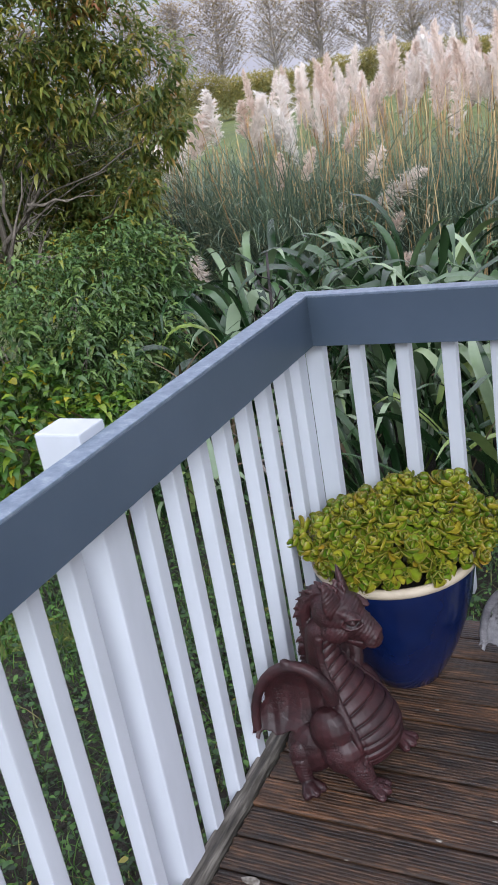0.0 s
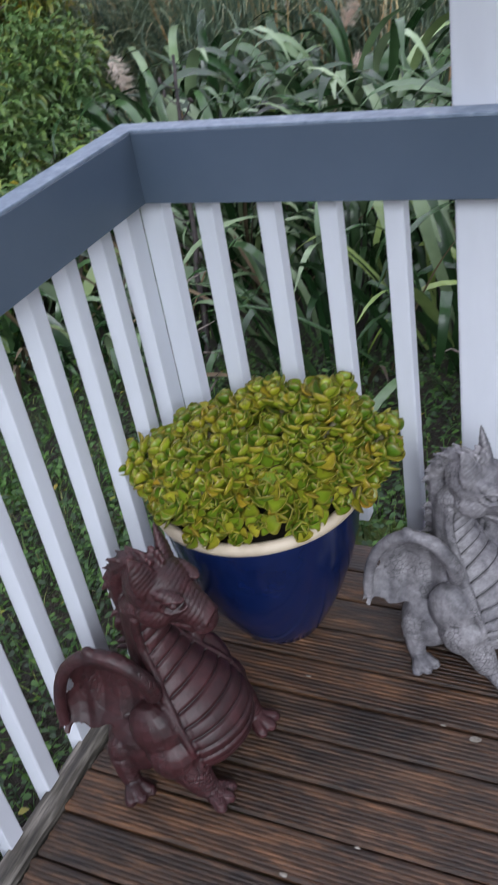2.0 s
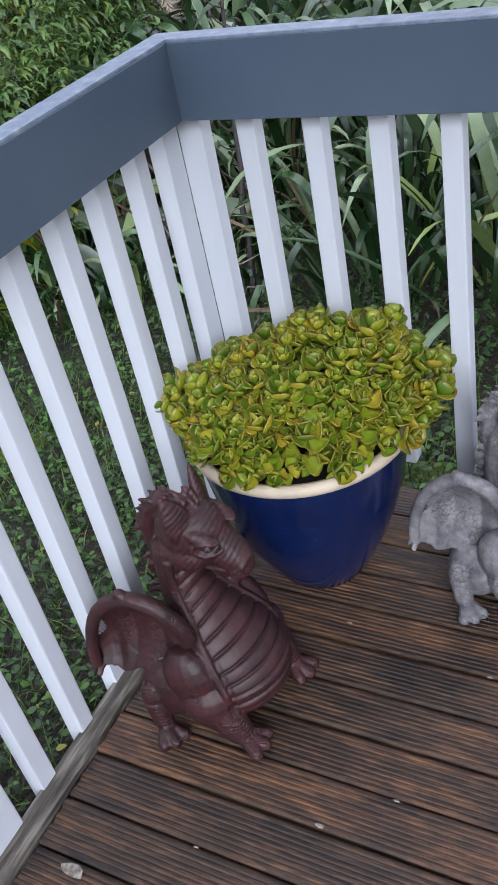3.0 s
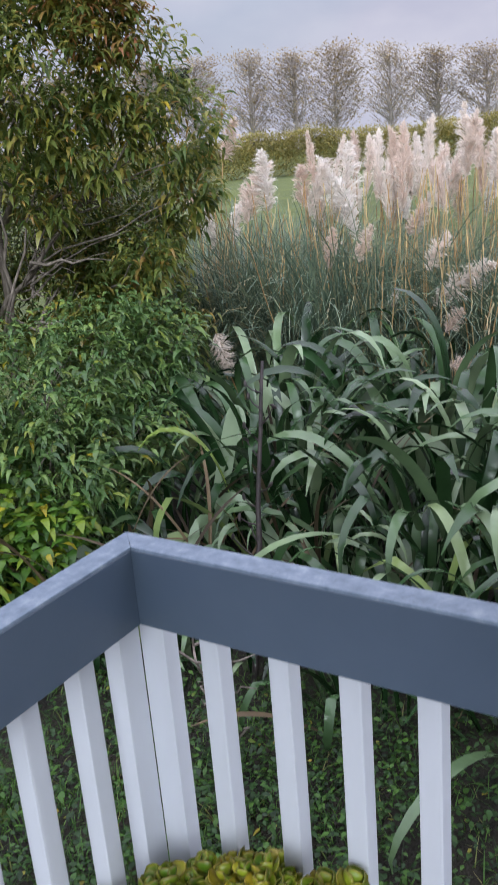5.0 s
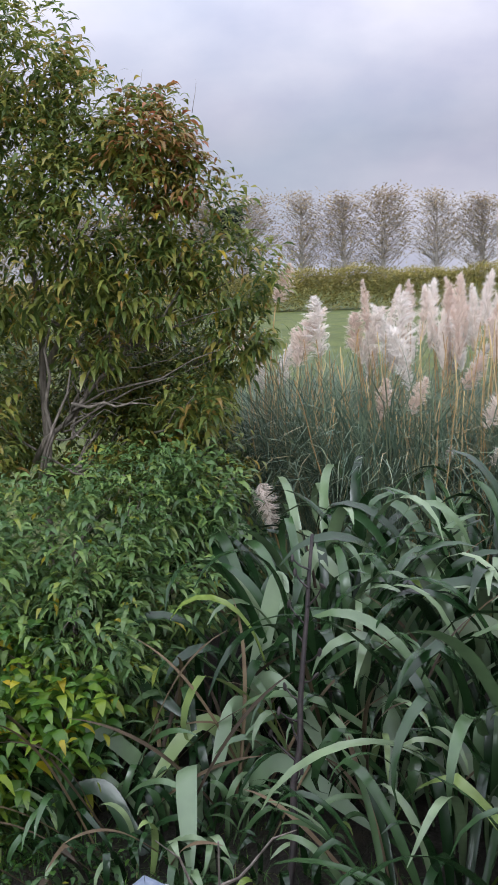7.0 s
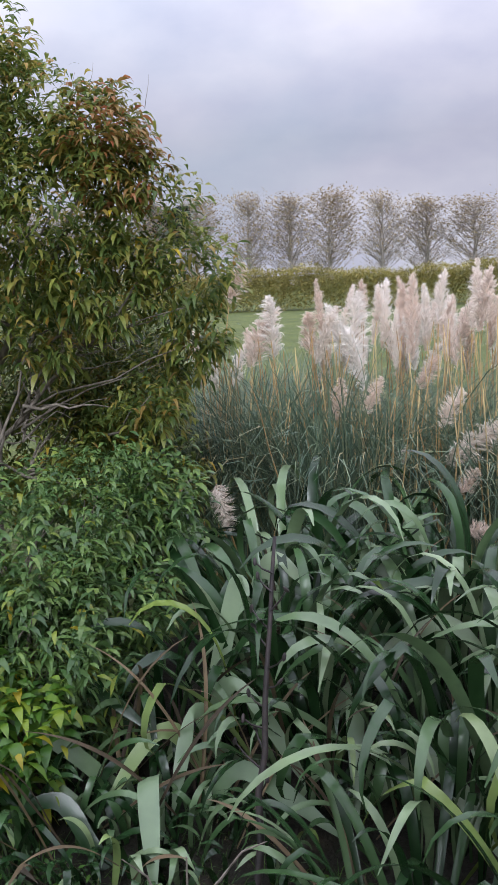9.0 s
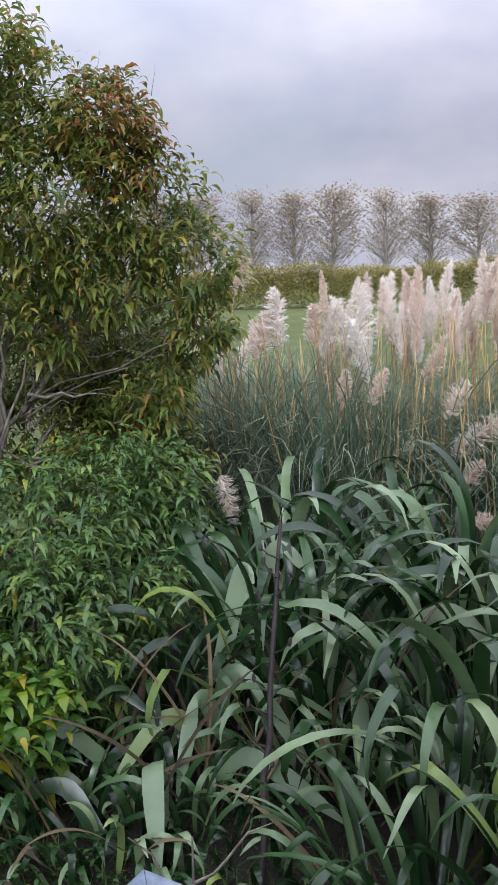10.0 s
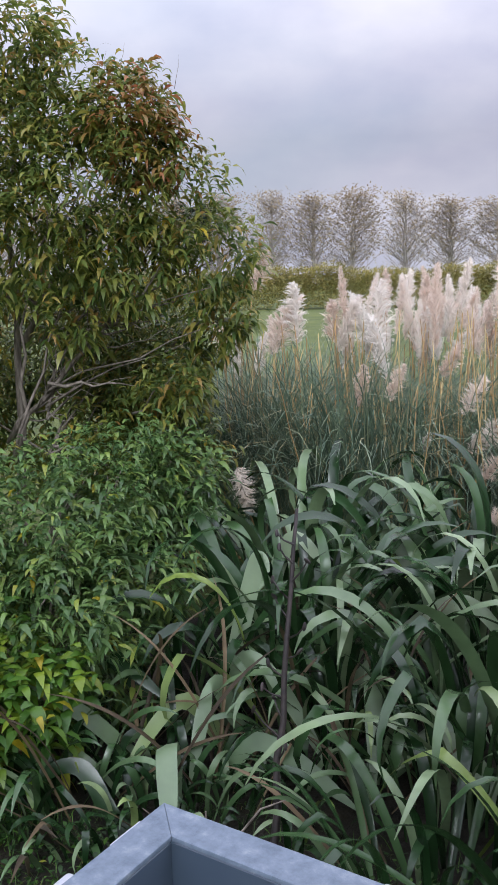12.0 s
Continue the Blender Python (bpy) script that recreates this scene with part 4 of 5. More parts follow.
def make_flax():
    rng = random.Random(21)
    kinds = []
    for i in range(16):
        length = rng.uniform(1.35, 1.95)
        rise = radians(rng.choice((46, 58, 68, 75, 82, 87)))
        droop = rng.uniform(2.2, 4.2)
        me = ribbons("flax_leaf", [flax_leaf(rng, length, rng.uniform(0.034, 0.046), rise, droop, rng.choice((0, 0, 0, 0, 0.62)))])
        me.materials.append(M_FLAX)
        me.polygons.foreach_set("use_smooth", [True] * len(me.polygons))
        kinds.append(me)
    dead = []
    for i in range(4):
        me = ribbons("dead_leaf", [flax_leaf(rng, rng.uniform(0.7, 1.2), 0.011, radians(rng.uniform(45, 75)), rng.uniform(0.6, 1.6))])
        me.materials.append(M_FLAXDEAD)
        dead.append(me)
    for (cx, cy), count, spread, size in (
            ((-1.55, 3.05), 60, 0.42, 0.78), ((-2.05, 2.70), 34, 0.26, 0.52), ((-1.20, 2.75), 40, 0.30, 0.52), ((-1.96, 3.95), 60, 0.42, 0.84), ((-0.45, 3.05), 58, 0.45, 0.82),
            ((-0.55, 2.45), 34, 0.28, 0.54), ((-1.75, 2.15), 42, 0.38, 0.22), ((-1.15, 2.15), 42, 0.38, 0.22), ((-0.95, 3.95), 66, 0.48, 0.90), ((-2.10, 1.75), 30, 0.26, 0.38),
            ((0.15, 2.0), 44, 0.26, 0.66), ((-0.40, 1.85), 30, 0.24, 0.48), ((0.55, 2.9), 52, 0.42, 0.88), ((-1.52, 1.86), 36, 0.30, 0.27), ((-1.80, 1.68), 28, 0.26, 0.27)):
        bush = thing("flax_bush", "large flax bush with long arching grey-green strap leaves", "flax", (cx, cy, GZ), group="flax bushes")
        for i in range(count):
            a = rng.uniform(0, 2 * math.pi)
            r = spread * math.sqrt(rng.random())
            out = math.degrees(a) + rng.uniform(-45, 45)
            ob = part_mesh("leaf", kinds[rng.randrange(16)], None, bush)
            ob.matrix_basis = pose(r * math.cos(a), r * math.sin(a), -0.03, rng.uniform(-12, 12), rng.uniform(-10, 8) - 12 * (1 - r / spread), out) @ Matrix.Diagonal((size * rng.uniform(0.8, 1.1), max(size, 0.45) * rng.uniform(0.85, 1.15), size * rng.uniform(0.8, 1.15), 1))
        for i in range(7):
            a = rng.uniform(0, 2 * math.pi)
            ob = part_mesh("dead_leaf", dead[rng.randrange(4)], None, bush)
            ob.matrix_basis = pose(spread * math.cos(a), spread * math.sin(a), -0.02, rng.uniform(-30, 30), 0, math.degrees(a) + rng.uniform(-40, 40))
    # long single leaves that arch out of the front bushes
    front = bpy.data.objects["flax_bush"]
    fo = front.matrix_basis.translation
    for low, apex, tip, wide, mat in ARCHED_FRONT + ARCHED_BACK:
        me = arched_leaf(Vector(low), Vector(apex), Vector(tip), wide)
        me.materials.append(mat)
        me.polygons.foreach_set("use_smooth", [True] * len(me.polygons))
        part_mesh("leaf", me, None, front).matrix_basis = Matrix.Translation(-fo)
    stalk = thing("flax_flower_stalk", "dry black flax flower stalk with empty pods, among the leaves", "flower stalk", (-0.97, 1.78, GZ))
    bm = bmesh.new()
    rng = random.Random(5)
    tube(bm, wander((0, -0.05, 0), (-0.20, 0.54, 1.30), 9, 0.010, rng), [0.017 - 0.0011 * i for i in range(10)], 7)
    part("stem", bm, M_FLAXSTALK, stalk, smooth=True)
    for i in range(12):
        f = 0.35 + 0.05 * i
        p = Vector((-0.20 * f, -0.05 + 0.59 * f, 1.30 * f))
        d = Vector((rng.choice((-1, 1)) * rng.uniform(0.05, 0.11), rng.uniform(-0.05, 0.05), rng.uniform(0.03, 0.10)))
        bm = bmesh.new()
        tube(bm, [p, p + d * 0.6 + Vector((0, 0, -0.01)), p + d], (0.005, 0.0035, 0.003), 5)
        blob(bm, p + d, (0.008, 0.008, 0.018), (rng.uniform(-40, 40), rng.uniform(-40, 40), 0), 6)
        part("twig", bm, M_FLAXSTALK, stalk)


make_flax()

# ---- pampas ----


def plume_mesh(seed, length, fat, lean):
    """A long feather: short branchlets all up the axis rise, spread and hang over a little, each hung with fine strands."""
    rng = np.random.default_rng(seed)
    nb, per, k = 190, 8, 5
    u = np.sort(rng.random(nb))
    az = rng.uniform(0, 2 * np.pi, nb)
    out = np.stack([np.cos(az), np.sin(az), np.zeros(nb)], 1)
    size = fat * np.interp(u, (0.0, 0.12, 0.45, 0.8, 1.0), (0.45, 0.95, 1.0, 0.62, 0.16)) * rng.uniform(0.6, 1.25, nb)
    root = np.stack([lean * u ** 2 * length, np.zeros(nb), u * length * 0.92], 1)
    b = np.repeat(np.arange(nb), per)
    n = nb * per
    at = rng.uniform(0.0, 0.5, n)
    droop = rng.uniform(0.5, 1.7, nb)[b]

    def along(q):
        p = root[b] + out[b] * (size[b] * q)[:, None]
        p[:, 2] += size[b] * (2.0 * q - droop * q * q)
        p[:, 0] += 0.35 * size[b] * q * q
        return p
    t = np.linspace(0, 1, k)
    P = np.stack([along(at + 0.6 * v) for v in t], 1)
    P += rng.normal(0, 1, (n, 1, 3)) * (0.009 * t ** 1.2)[None, :, None]
    S = np.cross(out[b], np.array([0, 0, 1.0])) + rng.normal(0, 0.7, (n, 3))
    S /= np.linalg.norm(S, axis=1)[:, None]
    W = (0.0030 * rng.uniform(0.5, 1.3, n))[:, None] * np.array([0.6, 1.0, 0.9, 0.6, 0.12])[None, :]
    me = strips("plume", P, S, W)
    me.materials.append(M_PLUME)
    return me


def stalk_mesh(seed, height, lean):
    rng = random.Random(seed)
    bm = bmesh.new()
    pts = [(lean * (i / 7) ** 2 * height + rng.uniform(-0.008, 0.008), rng.uniform(-0.008, 0.008), height * i / 7) for i in range(8)]
    tube(bm, pts, [0.0085 - 0.0006 * i for i in range(8)], 5)
    me = bpy.data.meshes.new("stalk")
    bm.to_mesh(me)
    bm.free()
    me.materials.append(M_REED)
    return me


PLUMES = [  # foot of the plume, its tip
    ((-3.51, 5.69, 1.49), (-3.42, 5.74, 1.90)), ((-3.18, 5.52, 1.00), (-3.16, 5.56, 1.54)), ((-3.03, 5.61, 1.04), (-3.01, 5.64, 1.63)),
    ((-2.94, 6.11, 1.05), (-3.02, 6.09, 1.45)), ((-3.03, 6.52, 1.12), (-3.04, 6.52, 1.49)), ((-2.58, 6.06, 0.93), (-2.57, 6.10, 1.66)),
    ((-2.32, 5.25, 0.63), (-2.28, 5.31, 1.00)), ((-2.12, 5.35, 0.67), (-2.01, 5.44, 0.99)), ((-1.87, 5.70, 0.83), (-1.76, 5.76, 1.14)),
    ((-1.51, 5.26, 0.64), (-1.31, 5.36, 0.91)), ((-1.46, 5.12, 0.39), (-1.12, 5.30, 0.81)), ((-2.73, 4.25, 0.35), (-2.61, 4.21, -0.01)),
    ((-1.82, 5.21, 0.36), (-1.79, 5.24, 0.52)), ((-1.31, 4.93, 0.25), (-1.19, 5.01, 0.43)), ((-1.16, 4.71, 0.06), (-0.97, 4.79, 0.15)),
]


def make_pampas():
    rng = random.Random(31)
    plumes = [plume_mesh(40 + i, 0.5, 0.060 + 0.005 * i, 0.06 * i) for i in range(6)]
    stalks = [stalk_mesh(60 + i, 1.0, 0.02 * i) for i in range(4)]
    clumps = [((-2.5, 5.9), 0), ((-1.1, 6.25), 1), ((0.5, 6.6), 2), ((-3.6, 5.9), 3), ((2.1, 7.6), 4)]
    holders = []
    for (cx, cy), k in clumps:
        holders.append(thing("pampas_grass", "tall pampas grass clump with pale feathery plumes on dry stalks", "pampas grass", (cx, cy, GZ), group="pampas clumps"))

    def put(foot, tip, fat=1.0):
        foot, tip = Vector(foot), Vector(tip)
        near = min(range(len(clumps)), key=lambda i: (clumps[i][0][0] - foot.x) ** 2 + (clumps[i][0][1] - foot.y) ** 2)
        h = holders[near]
        base = Vector((clumps[near][0][0], clumps[near][0][1], GZ))
        d = tip - foot
        root = Vector((foot.x - 0.35 * d.x + rng.uniform(-0.15, 0.15), foot.y + rng.uniform(-0.1, 0.2), GZ))
        if d.z < 0:
            root = foot + Vector((0.1, 0.25, GZ - foot.z))
        s = foot - root
        st = part_mesh("stalk", rng.choice(stalks), None, h)
        q = s.to_track_quat("Z", "Y").to_matrix().to_4x4()
        st.matrix_basis = Matrix.Translation(root - base) @ q @ Matrix.Diagonal((1, 1, s.length, 1))
        top = st.matrix_basis @ st.data.vertices[-1].co + base
        pl = part_mesh("plume", rng.choice(plumes), None, h)
        q = d.to_track_quat("Z", "Y").to_matrix().to_4x4()
        L = d.length / 0.53
        pl.matrix_basis = Matrix.Translation(top - base) @ q @ pose(0, 0, 0, 0, 0, rng.uniform(0, 360)) @ Matrix.Diagonal((fat * L ** 0.6, fat * L ** 0.6, L, 1))
    for foot, tip in PLUMES:
        put(foot, tip, 1.5)
    # the crowded heads behind
    for i in range(185):
        x = -2.95 + 4.55 * rng.random() ** 1.15
        y = rng.uniform(6.0, 8.3) + 0.25 * max(0, x)
        top = rng.uniform(1.34, 1.76) + 0.14 * max(0, min(1.0, x + 2.4)) + 0.06 * max(0, x + 1)
        L = rng.uniform(0.42, 0.70)
        put((x, y, top - L), (x + rng.uniform(-0.12, 0.16), y + rng.uniform(-0.06, 0.06), top), rng.uniform(0.7, 1.0))
    for i in range(8):
        x, y = rng.uniform(-3.2, -2.2), rng.uniform(6.4, 7.8)
        top, L = rng.uniform(1.05, 1.55), rng.uniform(0.38, 0.55)
        put((x, y, top - L), (x + rng.uniform(-0.08, 0.08), y, top), rng.uniform(0.7, 1.0))
    for i in range(12):
        x, y = rng.uniform(1.2, 2.6), rng.uniform(7.5, 9.0)
        top, L = rng.uniform(1.5, 1.9), rng.uniform(0.4, 0.6)
        put((x, y, top - L), (x + rng.uniform(-0.05, 0.05), y, top))
    for i in range(6):
        x, y = rng.uniform(-4.0, -3.5), rng.uniform(5.6, 6.4)
        top, L = rng.uniform(1.1, 1.45), rng.uniform(0.35, 0.5)
        put((x, y, top - L), (x + rng.uniform(-0.05, 0.05), y, top))
    # loose dry canes
    for i in range(290):
        x, y = -3.9 + 5.1 * rng.random() ** 1.25, rng.uniform(4.9, 6.6)
        near = min(range(len(clumps)), key=lambda i: (clumps[i][0][0] - x) ** 2 + (clumps[i][0][1] - y) ** 2)
        st = part_mesh("stalk", rng.choice(stalks), None, holders[near])
        st.matrix_basis = pose(x - clumps[near][0][0], y - clumps[near][0][1], 0, rng.uniform(-9, 9), rng.uniform(-6, 14), rng.uniform(0, 360)) @ Matrix.Diagonal((0.8, 0.8, rng.uniform(1.2, 2.0), 1))
    # the mounds of fine blades
    for (cx, cy), k in clumps:
        r = np.random.default_rng(70 + k)
        n, seg = 5600, 7
        az = r.uniform(0, 2 * np.pi, n)
        rad = 0.85 * np.sqrt(r.random(n))
        root = np.stack([rad * np.cos(az) * 1.1, rad * np.sin(az), np.zeros(n)], 1)
        az2 = az + r.normal(0, 0.6, n)
        out = np.stack([np.cos(az2), np.sin(az2), np.zeros(n)], 1)
        L = r.uniform(0.8, 1.75 if k == 1 else 1.95, n)
        reach = L * r.uniform(0.15, 0.75, n)
        t = np.linspace(0, 1, seg)
        P = root[:, None, :] + out[:, None, :] * (reach[:, None] * (t ** 1.7)[None, :])[..., None]
        P[..., 2] += L[:, None] * (1.35 * t - r.uniform(0.35, 0.95, n)[:, None] * (t ** 2.6)[None, :].repeat(n, 0))
        S = np.stack([-np.sin(az2), np.cos(az2), r.normal(0, 0.4, n)], 1)
        S /= np.linalg.norm(S, axis=1)[:, None]
        W = (r.uniform(0.003, 0.006, n))[:, None] * np.array([0.8, 1, 1, 0.95, 0.8, 0.55, 0.1])[None, :]
        me = strips("blades", P, S, W)
        part_mesh("blades", me, M_BLADE, holders[k], "arching mound of fine grey-green blades")


make_pampas()

# ---- leafy tree and shrub ----
CLUMPS = [  # place, radius, leaf kind
    (-3.74, 3.16, 2.95, 0.42, 0), (-3.39, 3.36, 2.66, 0.34, 0), (-3.06, 3.46, 2.50, 0.30, 0), (-2.81, 3.52, 2.44, 0.26, 1), (-3.30, 3.29, 2.09, 0.55, 0), (-2.89, 3.66, 2.02, 0.36, 0),
    (-2.66, 3.75, 1.71, 0.32, 0), (-3.05, 3.41, 1.68, 0.36, 0), (-3.66, 3.08, 1.84, 0.5, 0), (-2.73, 3.87, 1.30, 0.22, 0), (-2.74, 3.46, 0.92, 0.20, 0), (-2.60, 3.80, 1.39, 0.2, 0),
    (-4.00, 2.67, 1.14, 0.45, 0), (-4.53, 4.18, 1.12, 0.6, 0), (-3.63, 4.16, 0.88, 0.4, 0), (-3.76, 2.41, 0.74, 0.40, 0), (-3.70, 3.11, 2.39, 0.45, 0), (-4.25, 2.77, 2.53, 0.5, 0), (-4.23, 3.97, 0.62, 0.65, 0), (-3.83, 4.37, 1.22, 0.55, 0), (-3.43, 4.26, 0.43, 0.45, 0), (-4.94, 3.28, 0.82, 0.7, 0), (-4.65, 2.68, 1.93, 0.7, 0), (-4.35, 2.97, 3.13, 0.6, 0),
    (-3.68, 3.81, 1.28, 0.42, 0), (-3.33, 4.01, 0.93, 0.38, 0), (-2.99, 3.80, 1.09, 0.24, 0), (-3.49, 3.61, 0.68, 0.30, 0), (-3.24, 3.16, 1.39, 0.22, 0),
]
SHRUB = [
    (-2.64, 2.49, 0.43, 0.45, 0), (-2.61, 2.96, 0.48, 0.40, 0), (-2.47, 3.23, 0.49, 0.30, 0), (-2.28, 2.74, 0.10, 0.27, 0), (-2.32, 2.12, 0.13, 0.35, 0),
    (-2.17, 1.74, -0.16, 0.30, 2), (-2.91, 1.95, 0.31, 0.52, 0), (-2.52, 1.50, -0.10, 0.48, 2), (-3.47, 1.36, 0.30, 0.7, 0), (-2.46, 2.44, -0.25, 0.4, 0),
]


def leaf_cloud(name, clumps, seed, density, lmin, lmax, wide=1.0):
    """Drooping pointed leaves in sprigs through the shells of the clumps."""
    r = np.random.default_rng(seed)
    Ps, Ss, Ws = [], [], []
    for cx, cy, cz, R, _ in clumps:
        sprigs = int(density * R * R)
        d = r.normal(0, 1, (sprigs, 3))
        d /= np.linalg.norm(d, axis=1)[:, None]
        rad = R * (0.45 + 0.62 * r.random(sprigs) ** 0.6)
        c = np.array([cx, cy, cz]) + d * rad[:, None] * np.array([1, 1, 0.92])
        for q in range(8):
            az = r.uniform(0, 2 * np.pi, sprigs)
            out = np.stack([np.cos(az), np.sin(az), np.zeros(sprigs)], 1) + 0.55 * d
            out /= np.linalg.norm(out, axis=1)[:, None]
            L = r.uniform(lmin, lmax, sprigs)
            base = c + r.normal(0, 0.035, (sprigs, 3))
            t = np.linspace(0, 1, 4)
            P = base[:, None, :] + out[:, None, :] * (L[:, None] * (t - 0.18 * t * t)[None, :])[..., None]
            P[..., 2] += L[:, None] * (0.30 * t - r.uniform(0.5, 1.0, sprigs)[:, None] * (t ** 2)[None, :])
            S = np.cross(out, np.array([0, 0, 1.0])) + r.normal(0, 0.25, (sprigs, 3))
            S /= np.linalg.norm(S, axis=1)[:, None]
            W = (wide * L * r.uniform(0.11, 0.16, sprigs))[:, None] * np.array([0.25, 1.0, 0.75, 0.04])[None, :]
            Ps.append(P), Ss.append(S), Ws.append(W)
    return strips(name, np.concatenate(Ps), np.concatenate(Ss), np.concatenate(Ws))


def make_tree():
    rng = random.Random(8)
    tree = thing("tree", "leafy evergreen tree with drooping leaves, reddish towards the tip", "tree", (-3.87, 3.35, GZ + 0.03))
    o = Vector((-3.95, 3.3, GZ))
    bm = bmesh.new()
    tube(bm, wander((0, 0, -0.05), (0.1, 0.05, 3.4), 8, 0.04, rng), [0.036 - 0.003 * i for i in range(9)], 9)
    part("trunk", bm, M_BARK, tree, smooth=True)

    def limb(a, b, r0, n=6, wob=0.03):
        bm = bmesh.new()
        tube(bm, wander(Vector(a) - o, Vector(b) - o, n, wob, rng), [r0 * (1 - 0.75 * i / n) for i in range(n + 1)], 6)
        part("limb", bm, M_BARK, tree, smooth=True)
    limb((-3.9, 3.2, 0.55), (-3.19, 3.41, 1.33), 0.022)
    limb((-3.44, 3.12, 0.97), (-2.98, 3.39, 0.94), 0.012)
    limb((-3.40, 3.05, 0.60), (-2.90, 2.98, 0.60), 0.014)
    limb((-3.75, 3.15, 0.45), (-3.50, 3.05, 1.45), 0.020)
    limb((-3.65, 3.0, 0.5), (-3.25, 3.2, 1.6), 0.012)
    limb((-3.8, 3.3, 1.2), (-3.1, 3.4, 2.2), 0.025)
    limb((-3.35, 3.35, 1.15), (-2.75, 3.6, 1.75), 0.014)
    for i in range(26):
        a = Vector((-3.9, 3.22, 0.55)).lerp(Vector((-3.19, 3.41, 1.33)), rng.uniform(0.15, 0.95))
        limb(a, a + Vector((rng.uniform(0.0, 0.55), rng.uniform(-0.25, 0.2), rng.uniform(-0.12, 0.55))), 0.0065, 5, 0.035)
    for i in range(14):
        c = rng.choice(CLUMPS[:4])
        a = Vector(c[:3]) + Vector((rng.uniform(-0.5, 0.3) * c[3], rng.uniform(-0.4, 0.4) * c[3], 0.7 * c[3]))
        limb(a, a + Vector((rng.uniform(-0.02, 0.05), 0, rng.uniform(0.10, 0.2))), 0.0018, 3, 0.012)
    for i in range(46):
        c = rng.choice(CLUMPS)
        a = Vector((-3.6, 3.25, max(0.5, c[2] - 0.5))) if i % 2 else Vector((c[0] - 0.3, c[1] - 0.05, c[2] - 0.15))
        b = Vector(c[:3]) + Vector((rng.uniform(-1, 1), rng.uniform(-1, 1), rng.uniform(-1, 1))) * c[3] * 0.8
        limb(a, b, 0.009, 4, 0.04)
    off = [(c[0] - o.x, c[1] - o.y, c[2] - o.z, c[3], c[4]) for c in CLUMPS]
    part_mesh("crown", leaf_cloud("crown", [c for c in off if c[4] == 0], 3, 1050, 0.065, 0.115, 1.0), M_TREELEAF, tree, smooth=True)
    part_mesh("reddish_leaves", leaf_cloud("reddish_leaves", [(0.98, 0.12, 3.08, 0.28, 1), (1.10, 0.18, 2.9, 0.22, 1)], 4, 1300, 0.07, 0.11, 1.0), M_TREERED, tree, "reddish young leaves", smooth=True)
    shrub = thing("shrub", "dense green shrub with yellowing leaves beside the deck", "shrub", (-2.7, 2.2, GZ))
    o2 = Vector((-2.7, 2.2, GZ))
    off = [(c[0] - o2.x, c[1] - o2.y, c[2] - o2.z, c[3], c[4]) for c in SHRUB]
    bm = bmesh.new()
    for c in off:
        for q in range(3):
            tube(bm, wander((rng.uniform(-0.3, 0.1), rng.uniform(-0.3, 0.3), -0.03), Vector(c[:3]) + Vector((rng.uniform(-0.2, 0.2), rng.uniform(-0.2, 0.2), 0.1)), 5, 0.05, rng), [0.016, 0.014, 0.012, 0.009, 0.006, 0.003], 5)
    part("branch_spray", bm, M_BARK, shrub, smooth=True)
    part_mesh("foliage", leaf_cloud("foliage", [c for c in off if c[4] == 0], 5, 1150, 0.06, 0.115, 1.0), M_SHRUB, shrub, smooth=True)
    part_mesh("yellow_foliage", leaf_cloud("yellow_foliage", [c for c in off if c[4] == 2], 6, 800, 0.07, 0.12, 1.5), M_TREEYELLOW, shrub, "yellow-green leaves", smooth=True)


make_tree()


def make_far_shrub():
    """A bushy shrub beyond the flax, past the roof post."""
    rng = random.Random(18)
    shrub = thing("shrub", "loose green shrub standing beyond the flax bushes", "shrub", (0.8, 5.2, GZ))
    clumps = [(rng.uniform(-0.5, 0.9), rng.uniform(-0.4, 0.5), 0.35 + 0.17 * i, 0.42, 0) for i in range(8)]
    bm = bmesh.new()
    for c in clumps:
        for q in range(2):
            tube(bm, wander((rng.uniform(-0.1, 0.1), 0, -0.03), Vector(c[:3]) + Vector((0, 0, 0.2)), 5, 0.05, rng), [0.016, 0.014, 0.012, 0.009, 0.006, 0.003], 5)
    part("branch_spray", bm, M_BARK, shrub, smooth=True)
    part_mesh("foliage", leaf_cloud("foliage", clumps, 25, 520, 0.07, 0.15, 0.9), M_SHRUB, shrub, smooth=True)


make_far_shrub()

# ---- grass and weeds beside the deck ----


